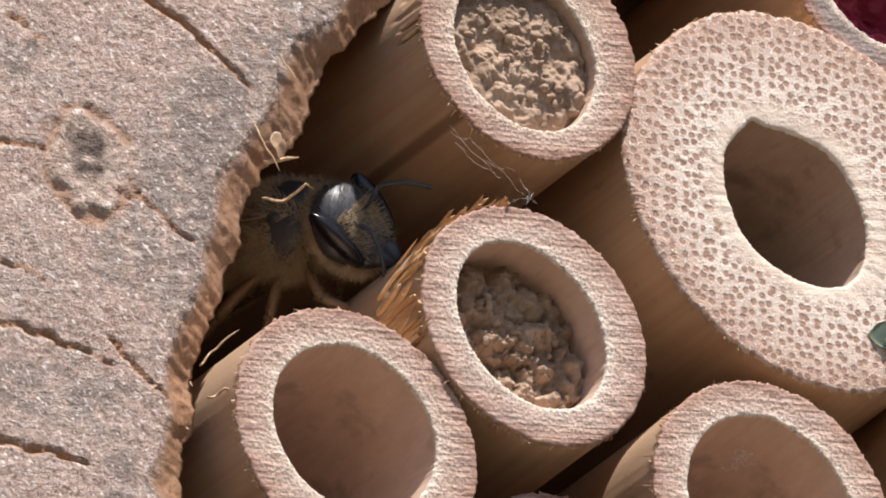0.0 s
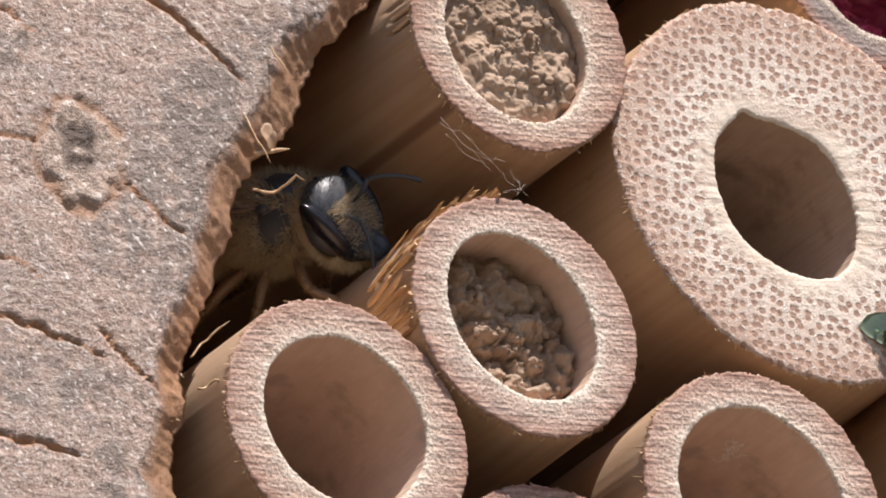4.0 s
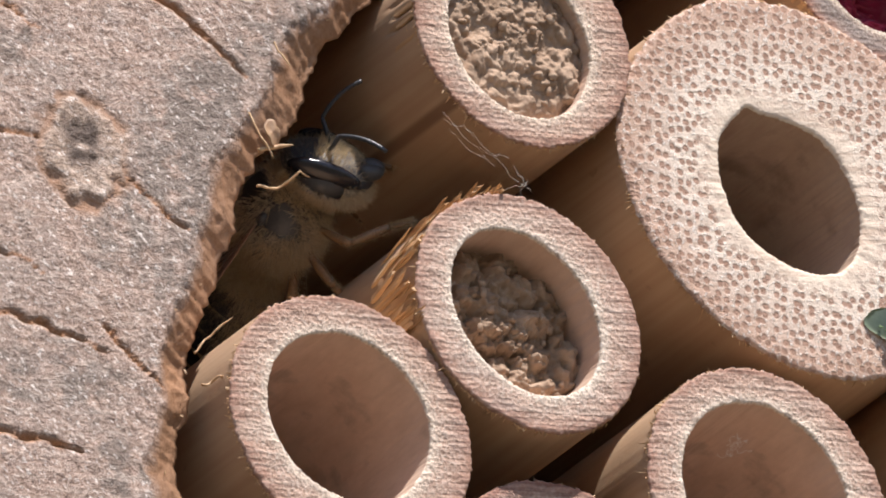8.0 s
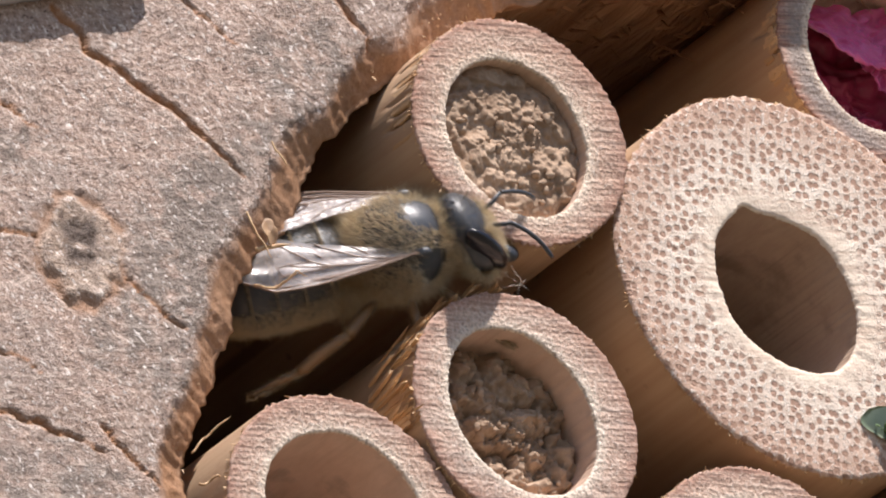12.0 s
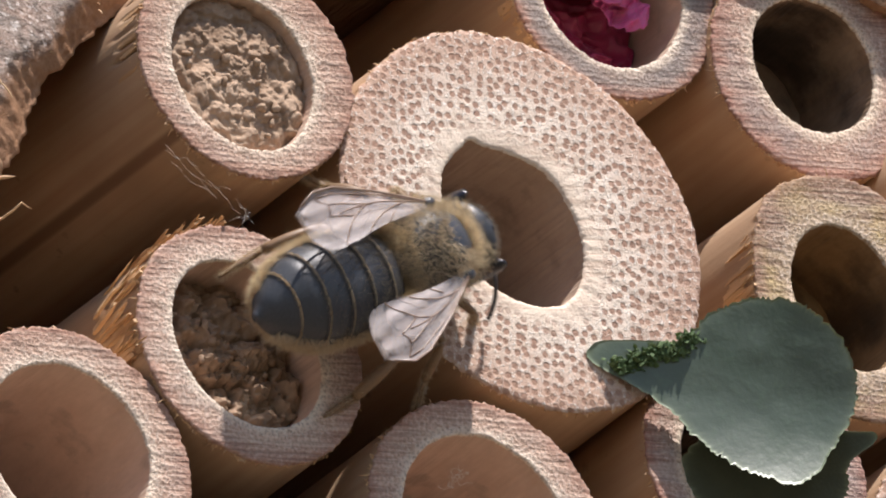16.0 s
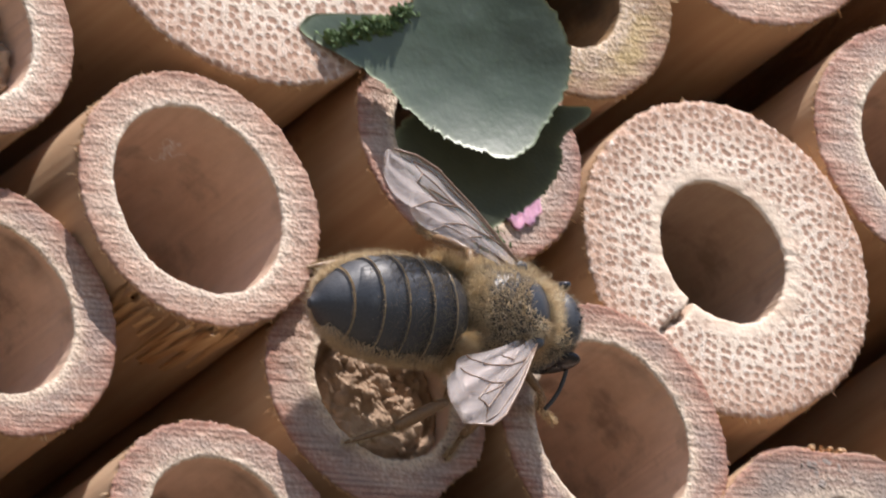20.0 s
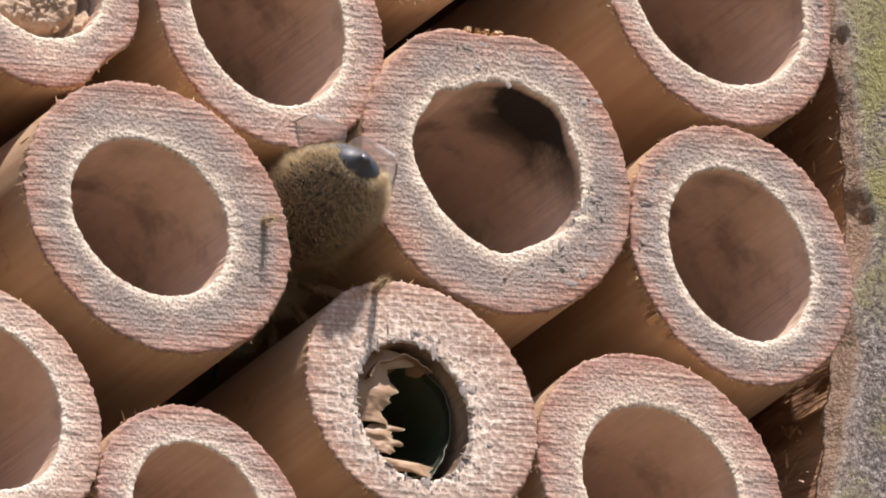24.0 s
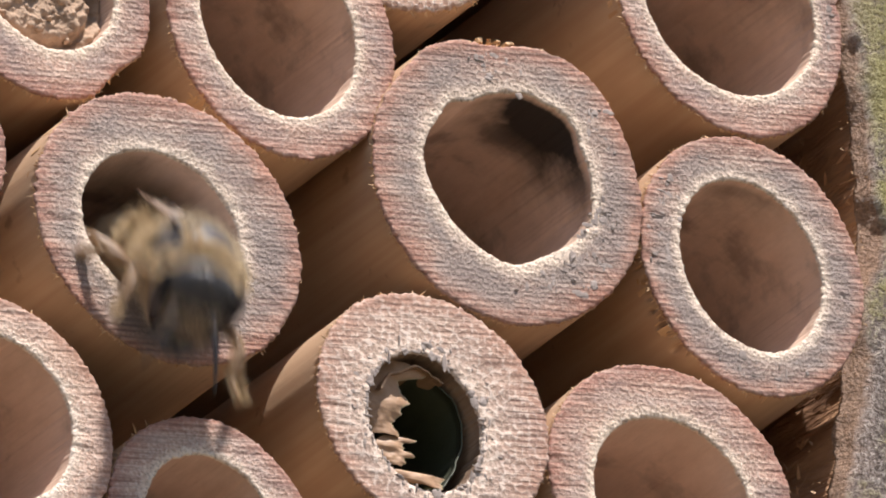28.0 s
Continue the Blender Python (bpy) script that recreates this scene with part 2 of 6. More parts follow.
def make_pith_face():
    """End of a thick cane: pale pith closely dotted with brown bundles, none beside the bore."""
    m, nt, b = material("dotted_pith_face", 0.7, 0.25)
    ring = attr(nt, "ring")
    xyz = nd(nt, "SeparateXYZ", {0: nd(nt, "TexCoord").outputs["Object"]})
    flat = nd(nt, "CombineXYZ", {0: xyz.outputs["X"], 1: xyz.outputs["Z"]}).outputs[0]
    v = nd(nt, "TexVoronoi", {"Vector": flat, "Scale": attr(nt, "cell"), "Randomness": 0.7})
    v.voronoi_dimensions = "2D"
    d = add(nt, v.outputs["Distance"], mul(nt, add(nt, grain(nt, 5200, 2), -0.5), 0.28))
    dot = ramp(nt, d, (0.25, 1.0), (0.40, 0.0))
    where = ramp(nt, add(nt, ring, mul(nt, add(nt, grain(nt, 700, 2), -0.5), 0.3)), (0.08, 0.0), (0.26, 1.0))
    dot = mul(nt, dot, where)
    base = ramp(nt, add(nt, ring, mul(nt, grain(nt, 600, 3), 0.2)), (0.0, (0.84, 0.70, 0.55)), (0.5, (0.85, 0.725, 0.605)), (1.05, (0.60, 0.41, 0.31)))
    base = mix(nt, mul(nt, ramp(nt, grain(nt, 300, 4), (0.45, 0.0), (0.7, 1.0)), 0.3), base, (0.55, 0.38, 0.28))
    saw = grain(nt, 4800, 2, (0.05, 1, 1), (0, 13, 0))
    c = mix(nt, mul(nt, ramp(nt, saw, (0.38, 1.0), (0.5, 0.0)), 0.42), base, (0.48, 0.31, 0.21))
    crumb = ramp(nt, grain(nt, 5600, 3, rough=0.7), (0.53, 0.0), (0.61, 1.0))
    c = mix(nt, mul(nt, mul(nt, crumb, where), 0.7), c, (0.93, 0.86, 0.78))
    c = mix(nt, mul(nt, dot, 0.95), c, mix(nt, grain(nt, 3000, 2), (0.30, 0.165, 0.11), (0.52, 0.33, 0.24)))
    h = add(nt, mul(nt, saw, 0.5), mul(nt, dot, -0.6))
    h = add(nt, h, mul(nt, mul(nt, crumb, where), 0.7))
    h = add(nt, h, mul(nt, grain(nt, 7500, 3), 0.9))
    finish(nt, b, c, h, 0.042)
    return m


def make_skin():
    m, nt, b = material("bamboo_skin", 0.5, 0.35)
    f = grain(nt, 1900, 3, (1, 0.02, 1))
    g = grain(nt, 220, 4, (1, 0.35, 1))
    c = ramp(nt, f, (0.3, (0.48, 0.31, 0.20)), (0.55, (0.55, 0.38, 0.245)), (0.8, (0.60, 0.43, 0.29)))
    c = mix(nt, mul(nt, ramp(nt, g, (0.45, 0.0), (0.7, 1.0)), 0.5), c, (0.29, 0.175, 0.105))
    spot = ramp(nt, grain(nt, 800, 4), (0.66, 0.0), (0.74, 1.0))
    c = mix(nt, mul(nt, spot, 0.45), c, (0.13, 0.085, 0.06))
    c = mix(nt, mul(nt, attr(nt, "peel"), 0.7), c, (0.15, 0.075, 0.045))
    finish(nt, b, c, add(nt, f, mul(nt, grain(nt, 5000, 3), 0.5)), 0.018)
    return m


def make_bore(name, light, dark, spots):
    m, nt, b = material(name, 0.65, 0.25)
    f = grain(nt, 1500, 4, (1, 0.4, 1), (0, 0, 0), 0.65)
    g = grain(nt, 360, 5)
    c = ramp(nt, f, (0.25, dark), (0.75, light))
    st = ramp(nt, g, (0.56 - 0.12 * spots, 0.0), (0.66, 1.0))
    c = mix(nt, mul(nt, st, 0.3 + 0.55 * spots), c, (0.07, 0.05, 0.04))
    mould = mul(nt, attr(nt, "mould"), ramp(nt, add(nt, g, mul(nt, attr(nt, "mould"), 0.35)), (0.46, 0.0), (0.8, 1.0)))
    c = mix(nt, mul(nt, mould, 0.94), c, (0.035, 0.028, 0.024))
    finish(nt, b, c, f, 0.05)
    return m


def make_mud():
    m, nt, b = material("dried_mud", 0.9, 0.1)
    f = grain(nt, 3500, 4)
    g = grain(nt, 700, 3)
    c = ramp(nt, g, (0.3, (0.25, 0.168, 0.112)), (0.7, (0.49, 0.355, 0.255)))
    c = mix(nt, mul(nt, ramp(nt, f, (0.55, 0.0), (0.75, 1.0)), 0.4), c, (0.60, 0.48, 0.36))
    finish(nt, b, c, f, 0.085)
    return m


def make_fibre():
    m, nt, b = material("torn_bamboo_fibre", 0.6, 0.3)
    f = grain(nt, 1600, 2, (1, 0.1, 1))
    c = ramp(nt, f, (0.3, (0.42, 0.23, 0.11)), (0.7, (0.76, 0.54, 0.32)))
    finish(nt, b, c, f, 0.05)
    return m


LOG_WOOD, INNER_WOOD = make_log_wood(), make_inner_wood()
FACE_FRESH = make_face("fresh_cane_face", (0.47, 0.27, 0.195), (0.65, 0.455, 0.35), (0.90, 0.77, 0.62), 0.0)
FACE_WORN = make_face("weathered_cane_face", (0.43, 0.218, 0.16), (0.60, 0.415, 0.325), (0.90, 0.78, 0.62), 0.3)
FACE_GREY = make_face("grey_cane_face", (0.48, 0.245, 0.172), (0.52, 0.385, 0.31), (0.90, 0.79, 0.64), 0.6, (0.165, 0.152, 0.145))
FACE_YELLOW = make_face("yellow_stained_face", (0.36, 0.22, 0.145), (0.46, 0.335, 0.24), (0.68, 0.54, 0.38), 0.3, (0.42, 0.33, 0.10))
FACE_CELLS = make_face("pale_cell_face", (0.50, 0.30, 0.22), (0.60, 0.44, 0.35), (0.78, 0.64, 0.52), 0.1, net_scale=3400.0, net_much=0.85)
FACE_PITH = make_pith_face()
SKIN = make_skin()
BORE = make_bore("clean_bore", (0.74, 0.55, 0.43), (0.61, 0.43, 0.32), 0.0)
BORE_STAINED = make_bore("stained_bore", (0.75, 0.56, 0.44), (0.62, 0.44, 0.33), 0.25)
BORE_DARK = make_bore("brown_bore", (0.55, 0.41, 0.31), (0.44, 0.31, 0.23), 0.1)
BORE_GOLD = make_bore("golden_bore", (0.46, 0.30, 0.16), (0.30, 0.18, 0.09), 0.6)
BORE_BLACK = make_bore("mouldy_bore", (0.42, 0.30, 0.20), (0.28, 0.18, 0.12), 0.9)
MUD, FIBRE = make_mud(), make_fibre()


# ---- building helpers ----
def at(x, y, z):
    return CENTRE + Vector((x, y, z)) * MM


def part(name, verts, faces, mat, parent=None, label="", loc=None, smooth=True, **attrs):
    """One mesh object from vertices in mm; under parent if given. loc: mm, in the parent's space."""
    me = bpy.data.meshes.new(name)
    v = np.asarray(verts, float) * MM
    me.from_pydata(v.tolist(), [], [tuple(f) for f in np.asarray(faces).tolist()] if isinstance(faces, np.ndarray) else faces)
    me.polygons.foreach_set("use_smooth", [smooth] * len(me.polygons))
    for k, a in attrs.items():
        me.attributes.new(k, "FLOAT", "POINT").data.foreach_set("value", np.asarray(a, np.float32).ravel())
    me.materials.append(mat)
    me.update()
    ob = new(name, me)
    if parent is not None:
        ob.parent = parent
    if loc is not None:
        ob.location = Vector(loc) * MM if parent is not None else at(*loc)
    if label:
        ob["label"] = label
    return ob


def strip(rows, cols, closed=True):
    """Quads of a grid of rows x cols points, closed round the columns."""
    r = np.arange(rows - 1)[:, None] * cols
    c = np.arange(cols if closed else cols - 1)[None, :]
    n = (c + 1) % cols
    return np.stack([(r + c).ravel(), (r + n).ravel(), (r + cols + n).ravel(), (r + cols + c).ravel()], 1)


def spikes(base, way, width, rng, bend=0.25):
    """Thin three-sided splinters: base (n,3), way (n,3) with its length, width in mm."""
    n = len(base)
    side = np.cross(way, rng.normal(size=(n, 3)))
    side /= np.linalg.norm(side, axis=1)[:, None] + 1e-9
    other = np.cross(way, side)
    other /= np.linalg.norm(other, axis=1)[:, None] + 1e-9
    w = np.broadcast_to(np.asarray(width, float), (n,))[:, None]
    sag = rng.normal(size=(n, 3)) * bend * np.linalg.norm(way, axis=1)[:, None] * 0.4
    mid = base + way * 0.55 + sag * 0.5
    tip = base + way + sag
    V = np.stack([base + side * w, base - side * 0.5 * w + other * 0.87 * w, base - side * 0.5 * w - other * 0.87 * w,
                  mid + side * w * 0.7, mid - side * 0.35 * w + other * 0.6 * w, mid - side * 0.35 * w - other * 0.6 * w, tip], 1).reshape(-1, 3)
    F = []
    for k in range(n):
        o = 7 * k
        F += [(o, o + 1, o + 4, o + 3), (o + 1, o + 2, o + 5, o + 4), (o + 2, o, o + 3, o + 5), (o + 3, o + 4, o + 6), (o + 4, o + 5, o + 6), (o + 5, o + 3, o + 6)]
    return V, F


def slats(base, way, width, rng):
    """Blunt splinters of rectangular section with a broken, slanting end."""
    n = len(base)
    out = base * (1, 0, 1)
    out = out / (np.linalg.norm(out, axis=1)[:, None] + 1e-9)
    side = np.cross(out, (0, 1, 0))
    w = np.asarray(width, float)[:, None]
    thick = w * rng.uniform(0.35, 0.8, (n, 1))
    cut = rng.uniform(0.75, 1.15, (4, n, 1))
    V = []
    for end in (0, 1):
        for j, (a, b) in enumerate(((-1, -1), (1, -1), (1, 1), (-1, 1))):
            V.append(base + way * (cut[j] if end else 0) + side * a * w * (0.75 if end else 1) + out * b * thick * (0.8 if end else 1))
    V = np.stack(V, 1).reshape(-1, 3)
    F = []
    for k in range(n):
        o = 8 * k
        F += [(o, o + 1, o + 5, o + 4), (o + 1, o + 2, o + 6, o + 5), (o + 2, o + 3, o + 7, o + 6), (o + 3, o, o + 4, o + 7), (o + 4, o + 5, o + 6, o + 7)]
    return V, F


# ---- ground and wall that close the place ----
def plain_material(name, a, b_, scale):
    m, nt, b = material(name, 0.85, 0.2)
    c = ramp(nt, grain(nt, scale, 5), (0.3, a), (0.7, b_))
    finish(nt, b, c, grain(nt, scale * 8, 3), 2.0)
    return m


def setting():
    g = plain_material("garden_ground", (0.06, 0.05, 0.035), (0.13, 0.11, 0.08), 6)
    w = plain_material("garden_wall_render", (0.30, 0.26, 0.22), (0.42, 0.37, 0.31), 9)
    s = 400000
    n = 24
    xs = np.concatenate([[-s], np.linspace(-3000, 3000, n), [s]])
    X, Y = np.meshgrid(xs, xs)
    Z = fbm(np.stack([X.ravel() / 500, Y.ravel() / 500, 0 * X.ravel()], 1), 3) * 15
    # unseen ground, added to close the place and bounce light up at the canes
    ground = part("ground", np.stack([X.ravel(), Y.ravel(), Z], 1), strip(len(xs), len(xs), False), g)
    tagged(ground, "dark brown garden soil below the log", "ground", kind="structure")
    v = [(x, y, z) for y in (90, 290) for x in (-1500, 1500) for z in (-30, 2600)]
    f = [(0, 1, 3, 2), (4, 6, 7, 5), (0, 4, 5, 1), (2, 3, 7, 6), (1, 5, 7, 3), (0, 2, 6, 4)]
    wall = part("wall_garden", v, f, w, smooth=False)
    tagged(wall, "plain rendered garden wall behind the log", "wall", kind="structure")


setting()

# ---- the hollowed log ----
CAVITY, BARK = 36.6, 62.0
CRACKS = [
    [(-42.2, 23.2), (-40.3, 21.7), (-36.6, 20.1), (-33.5, 18.1)], [(-31.1, 28.2), (-28.8, 26.8), (-27.8, 25.4)],
    [(-37.3, 25.6), (-34.0, 23.8)], [(-46.8, 5.0), (-42.9, 4.8), (-39.8, 4.4)], [(-46.8, -0.5), (-43.7, -0.4), (-40.8, -0.3)],
    [(-39.9, 5.4), (-38.7, 4.7), (-37.2, 3.6)], [(-46.8, 12.4), (-43.0, 13.0)], [(-38.7, 12.1), (-36.2, 10.5)],
    [(-46.0, 7.6), (-42.6, 7.1)], [(-44.7, 18.4), (-42.4, 17.5)]]
CRACK_WIDTH = [0.12, 0.10, 0.05, 0.095, 0.085, 0.08, 0.10, 0.08, 0.05, 0.045]


def hollow_log():
    log = new("hollow_log")
    log.location = CENTRE
    tagged(log, "weathered log end with a wide drilled cavity packed with canes", "log")
    th = np.radians(np.concatenate([np.arange(105, 205, 0.19), np.arange(205, 320, 1.2), np.arange(320, 400, 0.35), np.arange(400, 465, 0.8)]))
    n = len(th)
    # face rows from the bark inwards, then the broken lip
    rr = np.concatenate([np.linspace(BARK, 53, 8), np.arange(52.6, 38.6, -0.16), np.arange(38.6, 36.55, -0.1), [CAVITY]])
    R, T = np.meshgrid(rr, th, indexing="ij")
    q = np.stack([np.cos(T) * 6, np.sin(T) * 6, 0 * T], -1).reshape(-1, 3)
    lip = (0.35 * fbm(q * 4, 3) + 0.10 * fbm(q * 22, 3)).reshape(R.shape)
    deg = np.degrees(T) % 360
    lip = lip - 0.55 * np.clip((deg - 108) / 6, 0, 1) * np.clip((206 - deg) / 6, 0, 1) - 0.7 * np.exp(-((deg - 152) / 4) ** 2) - 0.4 * np.exp(-((deg - 163) / 3) ** 2)
    side = (deg + 180) % 360 - 180
    lip = lip * np.where(np.abs(side) < 45, 0.4, 1.0) + 0.45 * np.exp(-((side - 2) / 14) ** 2) + 1.7 * np.exp(-((side + 24) / 9) ** 2)
    near = np.clip((R - CAVITY) / 4, 0, 1)
    R2 = R + lip * (1 - near)
    X, Z = R2 * np.cos(T), R2 * np.sin(T)
    P = np.stack([X.ravel(), 0 * X.ravel(), Z.ravel()], 1)
    h = 0.06 * fbm(P / 3.5, 2) + 0.036 * fbm(P / 0.4, 3, 0.8)
    warp = np.stack([fbm(P / 0.7, 2), fbm(P / 0.7 + 9, 2)], 1) * 0.16
    split = np.zeros(len(P))
    cleft = np.zeros(len(P))
    for line, w in zip(CRACKS, CRACK_WIDTH):
        for k, ((x0, z0), (x1, z1)) in enumerate(zip(line[:-1], line[1:])):
            d = np.array([x1 - x0, z1 - z0])
            rel = P[:, [0, 2]] + warp - (x0, z0)
            s = np.clip(rel @ d / (d @ d), 0, 1)
            gap = np.linalg.norm(rel - s[:, None] * d, axis=1)
            end = 1.0 if k < len(line) - 2 else 1 - 0.6 * s
            split = np.maximum(split, np.exp(-(gap / (w * end)) ** 4))
            cleft = np.maximum(cleft, np.exp(-(gap / (1.35 * w * end + 0.03)) ** 4))
    # the knot: an oval ring groove round a rough, dark heart
    kx, kz = (P[:, 0] + 40.9) / 2.0, (P[:, 2] - 12.9) / 2.3
    kr = np.sqrt(kx ** 2 + kz ** 2) + 0.14 * fbm(P / 0.6, 3)
    ringed = np.exp(-((kr - 1.0) / 0.10) ** 2) * (fbm(P / 1.1, 2) > -0.45)
    heart = np.clip(1.1 - kr, 0, 1)
    h = h + 0.11 * ringed + np.clip(heart * 2, 0, 1) * 0.05 * fbm(P / 0.3, 3, 0.7) - 0.06 * np.exp(-((kr - 0.8) / 0.13) ** 2) + 0.06 * np.exp(-((kx + 0.05) ** 2 + (kz - 0.3) ** 2) / 0.08)
    left = np.clip((deg.ravel() - 100) / 8, 0, 1) * np.clip((214 - deg.ravel()) / 8, 0, 1)
    right = np.clip((side.ravel() + 40) / 8, 0, 1) * np.clip((30 - side.ravel()) / 8, 0, 1)
    stain = np.zeros(len(P))
    for x0, z0, r0 in ((-36.4, 15.4, 1.7), (-34.9, 16.6, 1.5), (-36.0, 13.4, 1.5), (-35.4, 9.0, 1.3), (-31.0, 21.8, 1.5), (-38.2, 9.6, 1.5), (-44.2, 1.9, 1.4), (-41.1, 2.8, 1.2), (-32.7, 19.6, 1.5), (-35.3, 17.4, 1.0), (-28.8, 23.4, 1.6), (-29.6, 25.7, 1.4), (-37.0, 12.4, 1.3), (-36.4, 7.5, 1.2), (-37.6, -1.5, 1.6), (-43.8, 16.6, 1.3)):
        stain = stain + np.exp(-((P[:, 0] - x0) ** 2 + (P[:, 2] - z0) ** 2) / (r0 * r0))
    stain = stain + 0.6 * np.exp(-((R.ravel() - 39.6) / 1.7) ** 2) * left * (0.5 + fbm(P / 2.2, 2)) + 0.3 * np.clip(fbm(P / 1.6 + 5, 3), 0, 1)
    stain = np.clip(stain * (0.75 + 1.1 * fbm(P / 0.5, 3, 0.7)), 0, 1)
    e = (R - CAVITY).ravel() + 0.3 * fbm(P / 2.0, 3) + 0.10 * fbm(P / 0.35, 2)
    edge = np.clip(1 - e / (0.6 + 0.9 * left + 0.5 * right), 0, 1)
    h = h * (1 - 0.85 * np.clip(edge * 3, 0, 1)) + 0.24 * split + edge * (0.85 + 0.06 * fbm(P / 1.6, 2)) + 0.03 * edge * fbm(P / 0.14, 2)
    V = P.copy()
    V[:, 1] = h
    raw = np.clip(edge * 3.0 * np.maximum(left, right) + 0.6 * ringed, 0, 1)
    part("end_grain", V, strip(len(rr), n)[:, ::-1], LOG_WOOD, log, knot=np.clip((1.05 - kr) * 5, 0, 1), raw=raw, stain=stain, split=np.clip(cleft + 0.35 * ringed, 0, 1),
         heart=np.clip(2.2 * np.exp(-((kx + 0.05) ** 2 / 0.10 + (kz - 0.25) ** 2 / 0.20)) * (0.7 + 0.9 * fbm(P / 0.5, 3)), 0, 1))
    # inner wall of the cavity
    depth = np.concatenate([[0.0], np.linspace(0.5, 14, 20), [22, 40, 60]])
    last = V.reshape(len(rr), n, 3)[-1]
    W = []
    for d in depth:
        ring = last.copy()
        rel = fbm(np.stack([np.cos(th) * 30, np.sin(th) * 30, np.full(n, d * 0.25)], 1), 3)
        r = CAVITY + 0.35 + 0.3 * rel * min(1, d / 3)
        k = min(1, d / 4.0)
        ring[:, 0] = last[:, 0] * (1 - k) + np.cos(th) * r * k
        ring[:, 2] = last[:, 2] * (1 - k) + np.sin(th) * r * k
        ring[:, 1] = last[:, 1] * max(0, 1 - d / 6) + d
        W.append(ring)
    part("cavity_wall", np.concatenate(W), strip(len(depth), n)[:, ::-1], INNER_WOOD, log)
    # bark and back
    m = 120
    a = np.linspace(0, 2 * math.pi, m, endpoint=False)
    rows = []
    for d in (0.0, 3, 20, 45, 70, 90.5):
        r = BARK + 0.8 * fbm(np.stack([np.cos(a) * 8, np.sin(a) * 8, np.full(m, d / 9)], 1), 3) * (d > 0)
        rows.append(np.stack([np.cos(a) * r, np.full(m, d), np.sin(a) * r], 1))
    part("bark", np.concatenate(rows), strip(6, m), plain_material("bark", (0.10, 0.07, 0.05), (0.24, 0.18, 0.13), 150), log)
    disc = np.concatenate([[(0, 60, 0)], np.stack([np.cos(a) * 37.6, np.full(m, 60.0), np.sin(a) * 37.6], 1)])
    part("cavity_back", disc, [(0, 1 + k, 1 + (k + 1) % m) for k in range(m)], INNER_WOOD, log)
    # splinters and burrs along the lip
    rng = np.random.RandomState(3)
    t = np.radians(np.concatenate([rng.uniform(112, 200, 260), rng.uniform(325, 398, 160)]))
    base = np.stack([np.cos(t) * (CAVITY + rng.uniform(-0.2, 1.0, 420)), rng.uniform(0.0, 0.9, 420), np.sin(t) * (CAVITY + rng.uniform(-0.2, 1.0, 420))], 1)
    way = np.stack([-np.cos(t) + rng.normal(size=420) * 0.6, rng.normal(size=420) * 0.6 - 0.2, -np.sin(t) + rng.normal(size=420) * 0.6], 1)
    way *= (rng.gamma(1.5, 0.075, 420) / np.linalg.norm(way, axis=1))[:, None]
    V, F = spikes(base, way, rng.uniform(0.015, 0.045, 420), rng)
    b = part("frayed_lip", V, F, FIBRE, log, "short orange splinters along the sawn lip", smooth=False)
    b["kind"] = "stuff"
    # torn fibres standing off the cavity's wall
    m = 900
    t = np.radians(np.concatenate([rng.uniform(70, 116, 450), rng.uniform(325, 395, 450)]))
    r = CAVITY + 0.25 - rng.uniform(0, 0.25, m)
    base = np.stack([np.cos(t) * r, rng.uniform(1.0, 12.0, m), np.sin(t) * r], 1)
    way = np.stack([-np.cos(t) * 0.45, -np.ones(m), -np.sin(t) * 0.45], 1) + rng.normal(size=(m, 3)) * 0.35
    way *= (rng.gamma(2.0, 0.45, m) / np.linalg.norm(way, axis=1))[:, None]
    V, F = spikes(base, way, rng.uniform(0.02, 0.10, m), rng)
    b = part("torn_wood_fibre", V, F, INNER_WOOD, log, "brown torn fibres on the cavity wall", smooth=False)
    b["kind"] = "stuff"
    return log


hollow_log()

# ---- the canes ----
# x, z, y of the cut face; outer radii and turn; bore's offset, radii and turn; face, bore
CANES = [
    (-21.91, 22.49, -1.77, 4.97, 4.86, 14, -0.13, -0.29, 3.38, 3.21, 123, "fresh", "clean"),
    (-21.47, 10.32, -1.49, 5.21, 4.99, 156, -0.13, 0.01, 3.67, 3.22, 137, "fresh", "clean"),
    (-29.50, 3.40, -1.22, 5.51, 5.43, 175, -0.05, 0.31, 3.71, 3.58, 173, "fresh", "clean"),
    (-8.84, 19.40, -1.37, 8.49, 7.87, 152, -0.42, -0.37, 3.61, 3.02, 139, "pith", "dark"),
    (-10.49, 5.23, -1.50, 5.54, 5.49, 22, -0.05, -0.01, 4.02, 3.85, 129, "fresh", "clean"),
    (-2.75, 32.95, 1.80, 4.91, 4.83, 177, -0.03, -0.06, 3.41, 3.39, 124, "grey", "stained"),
]
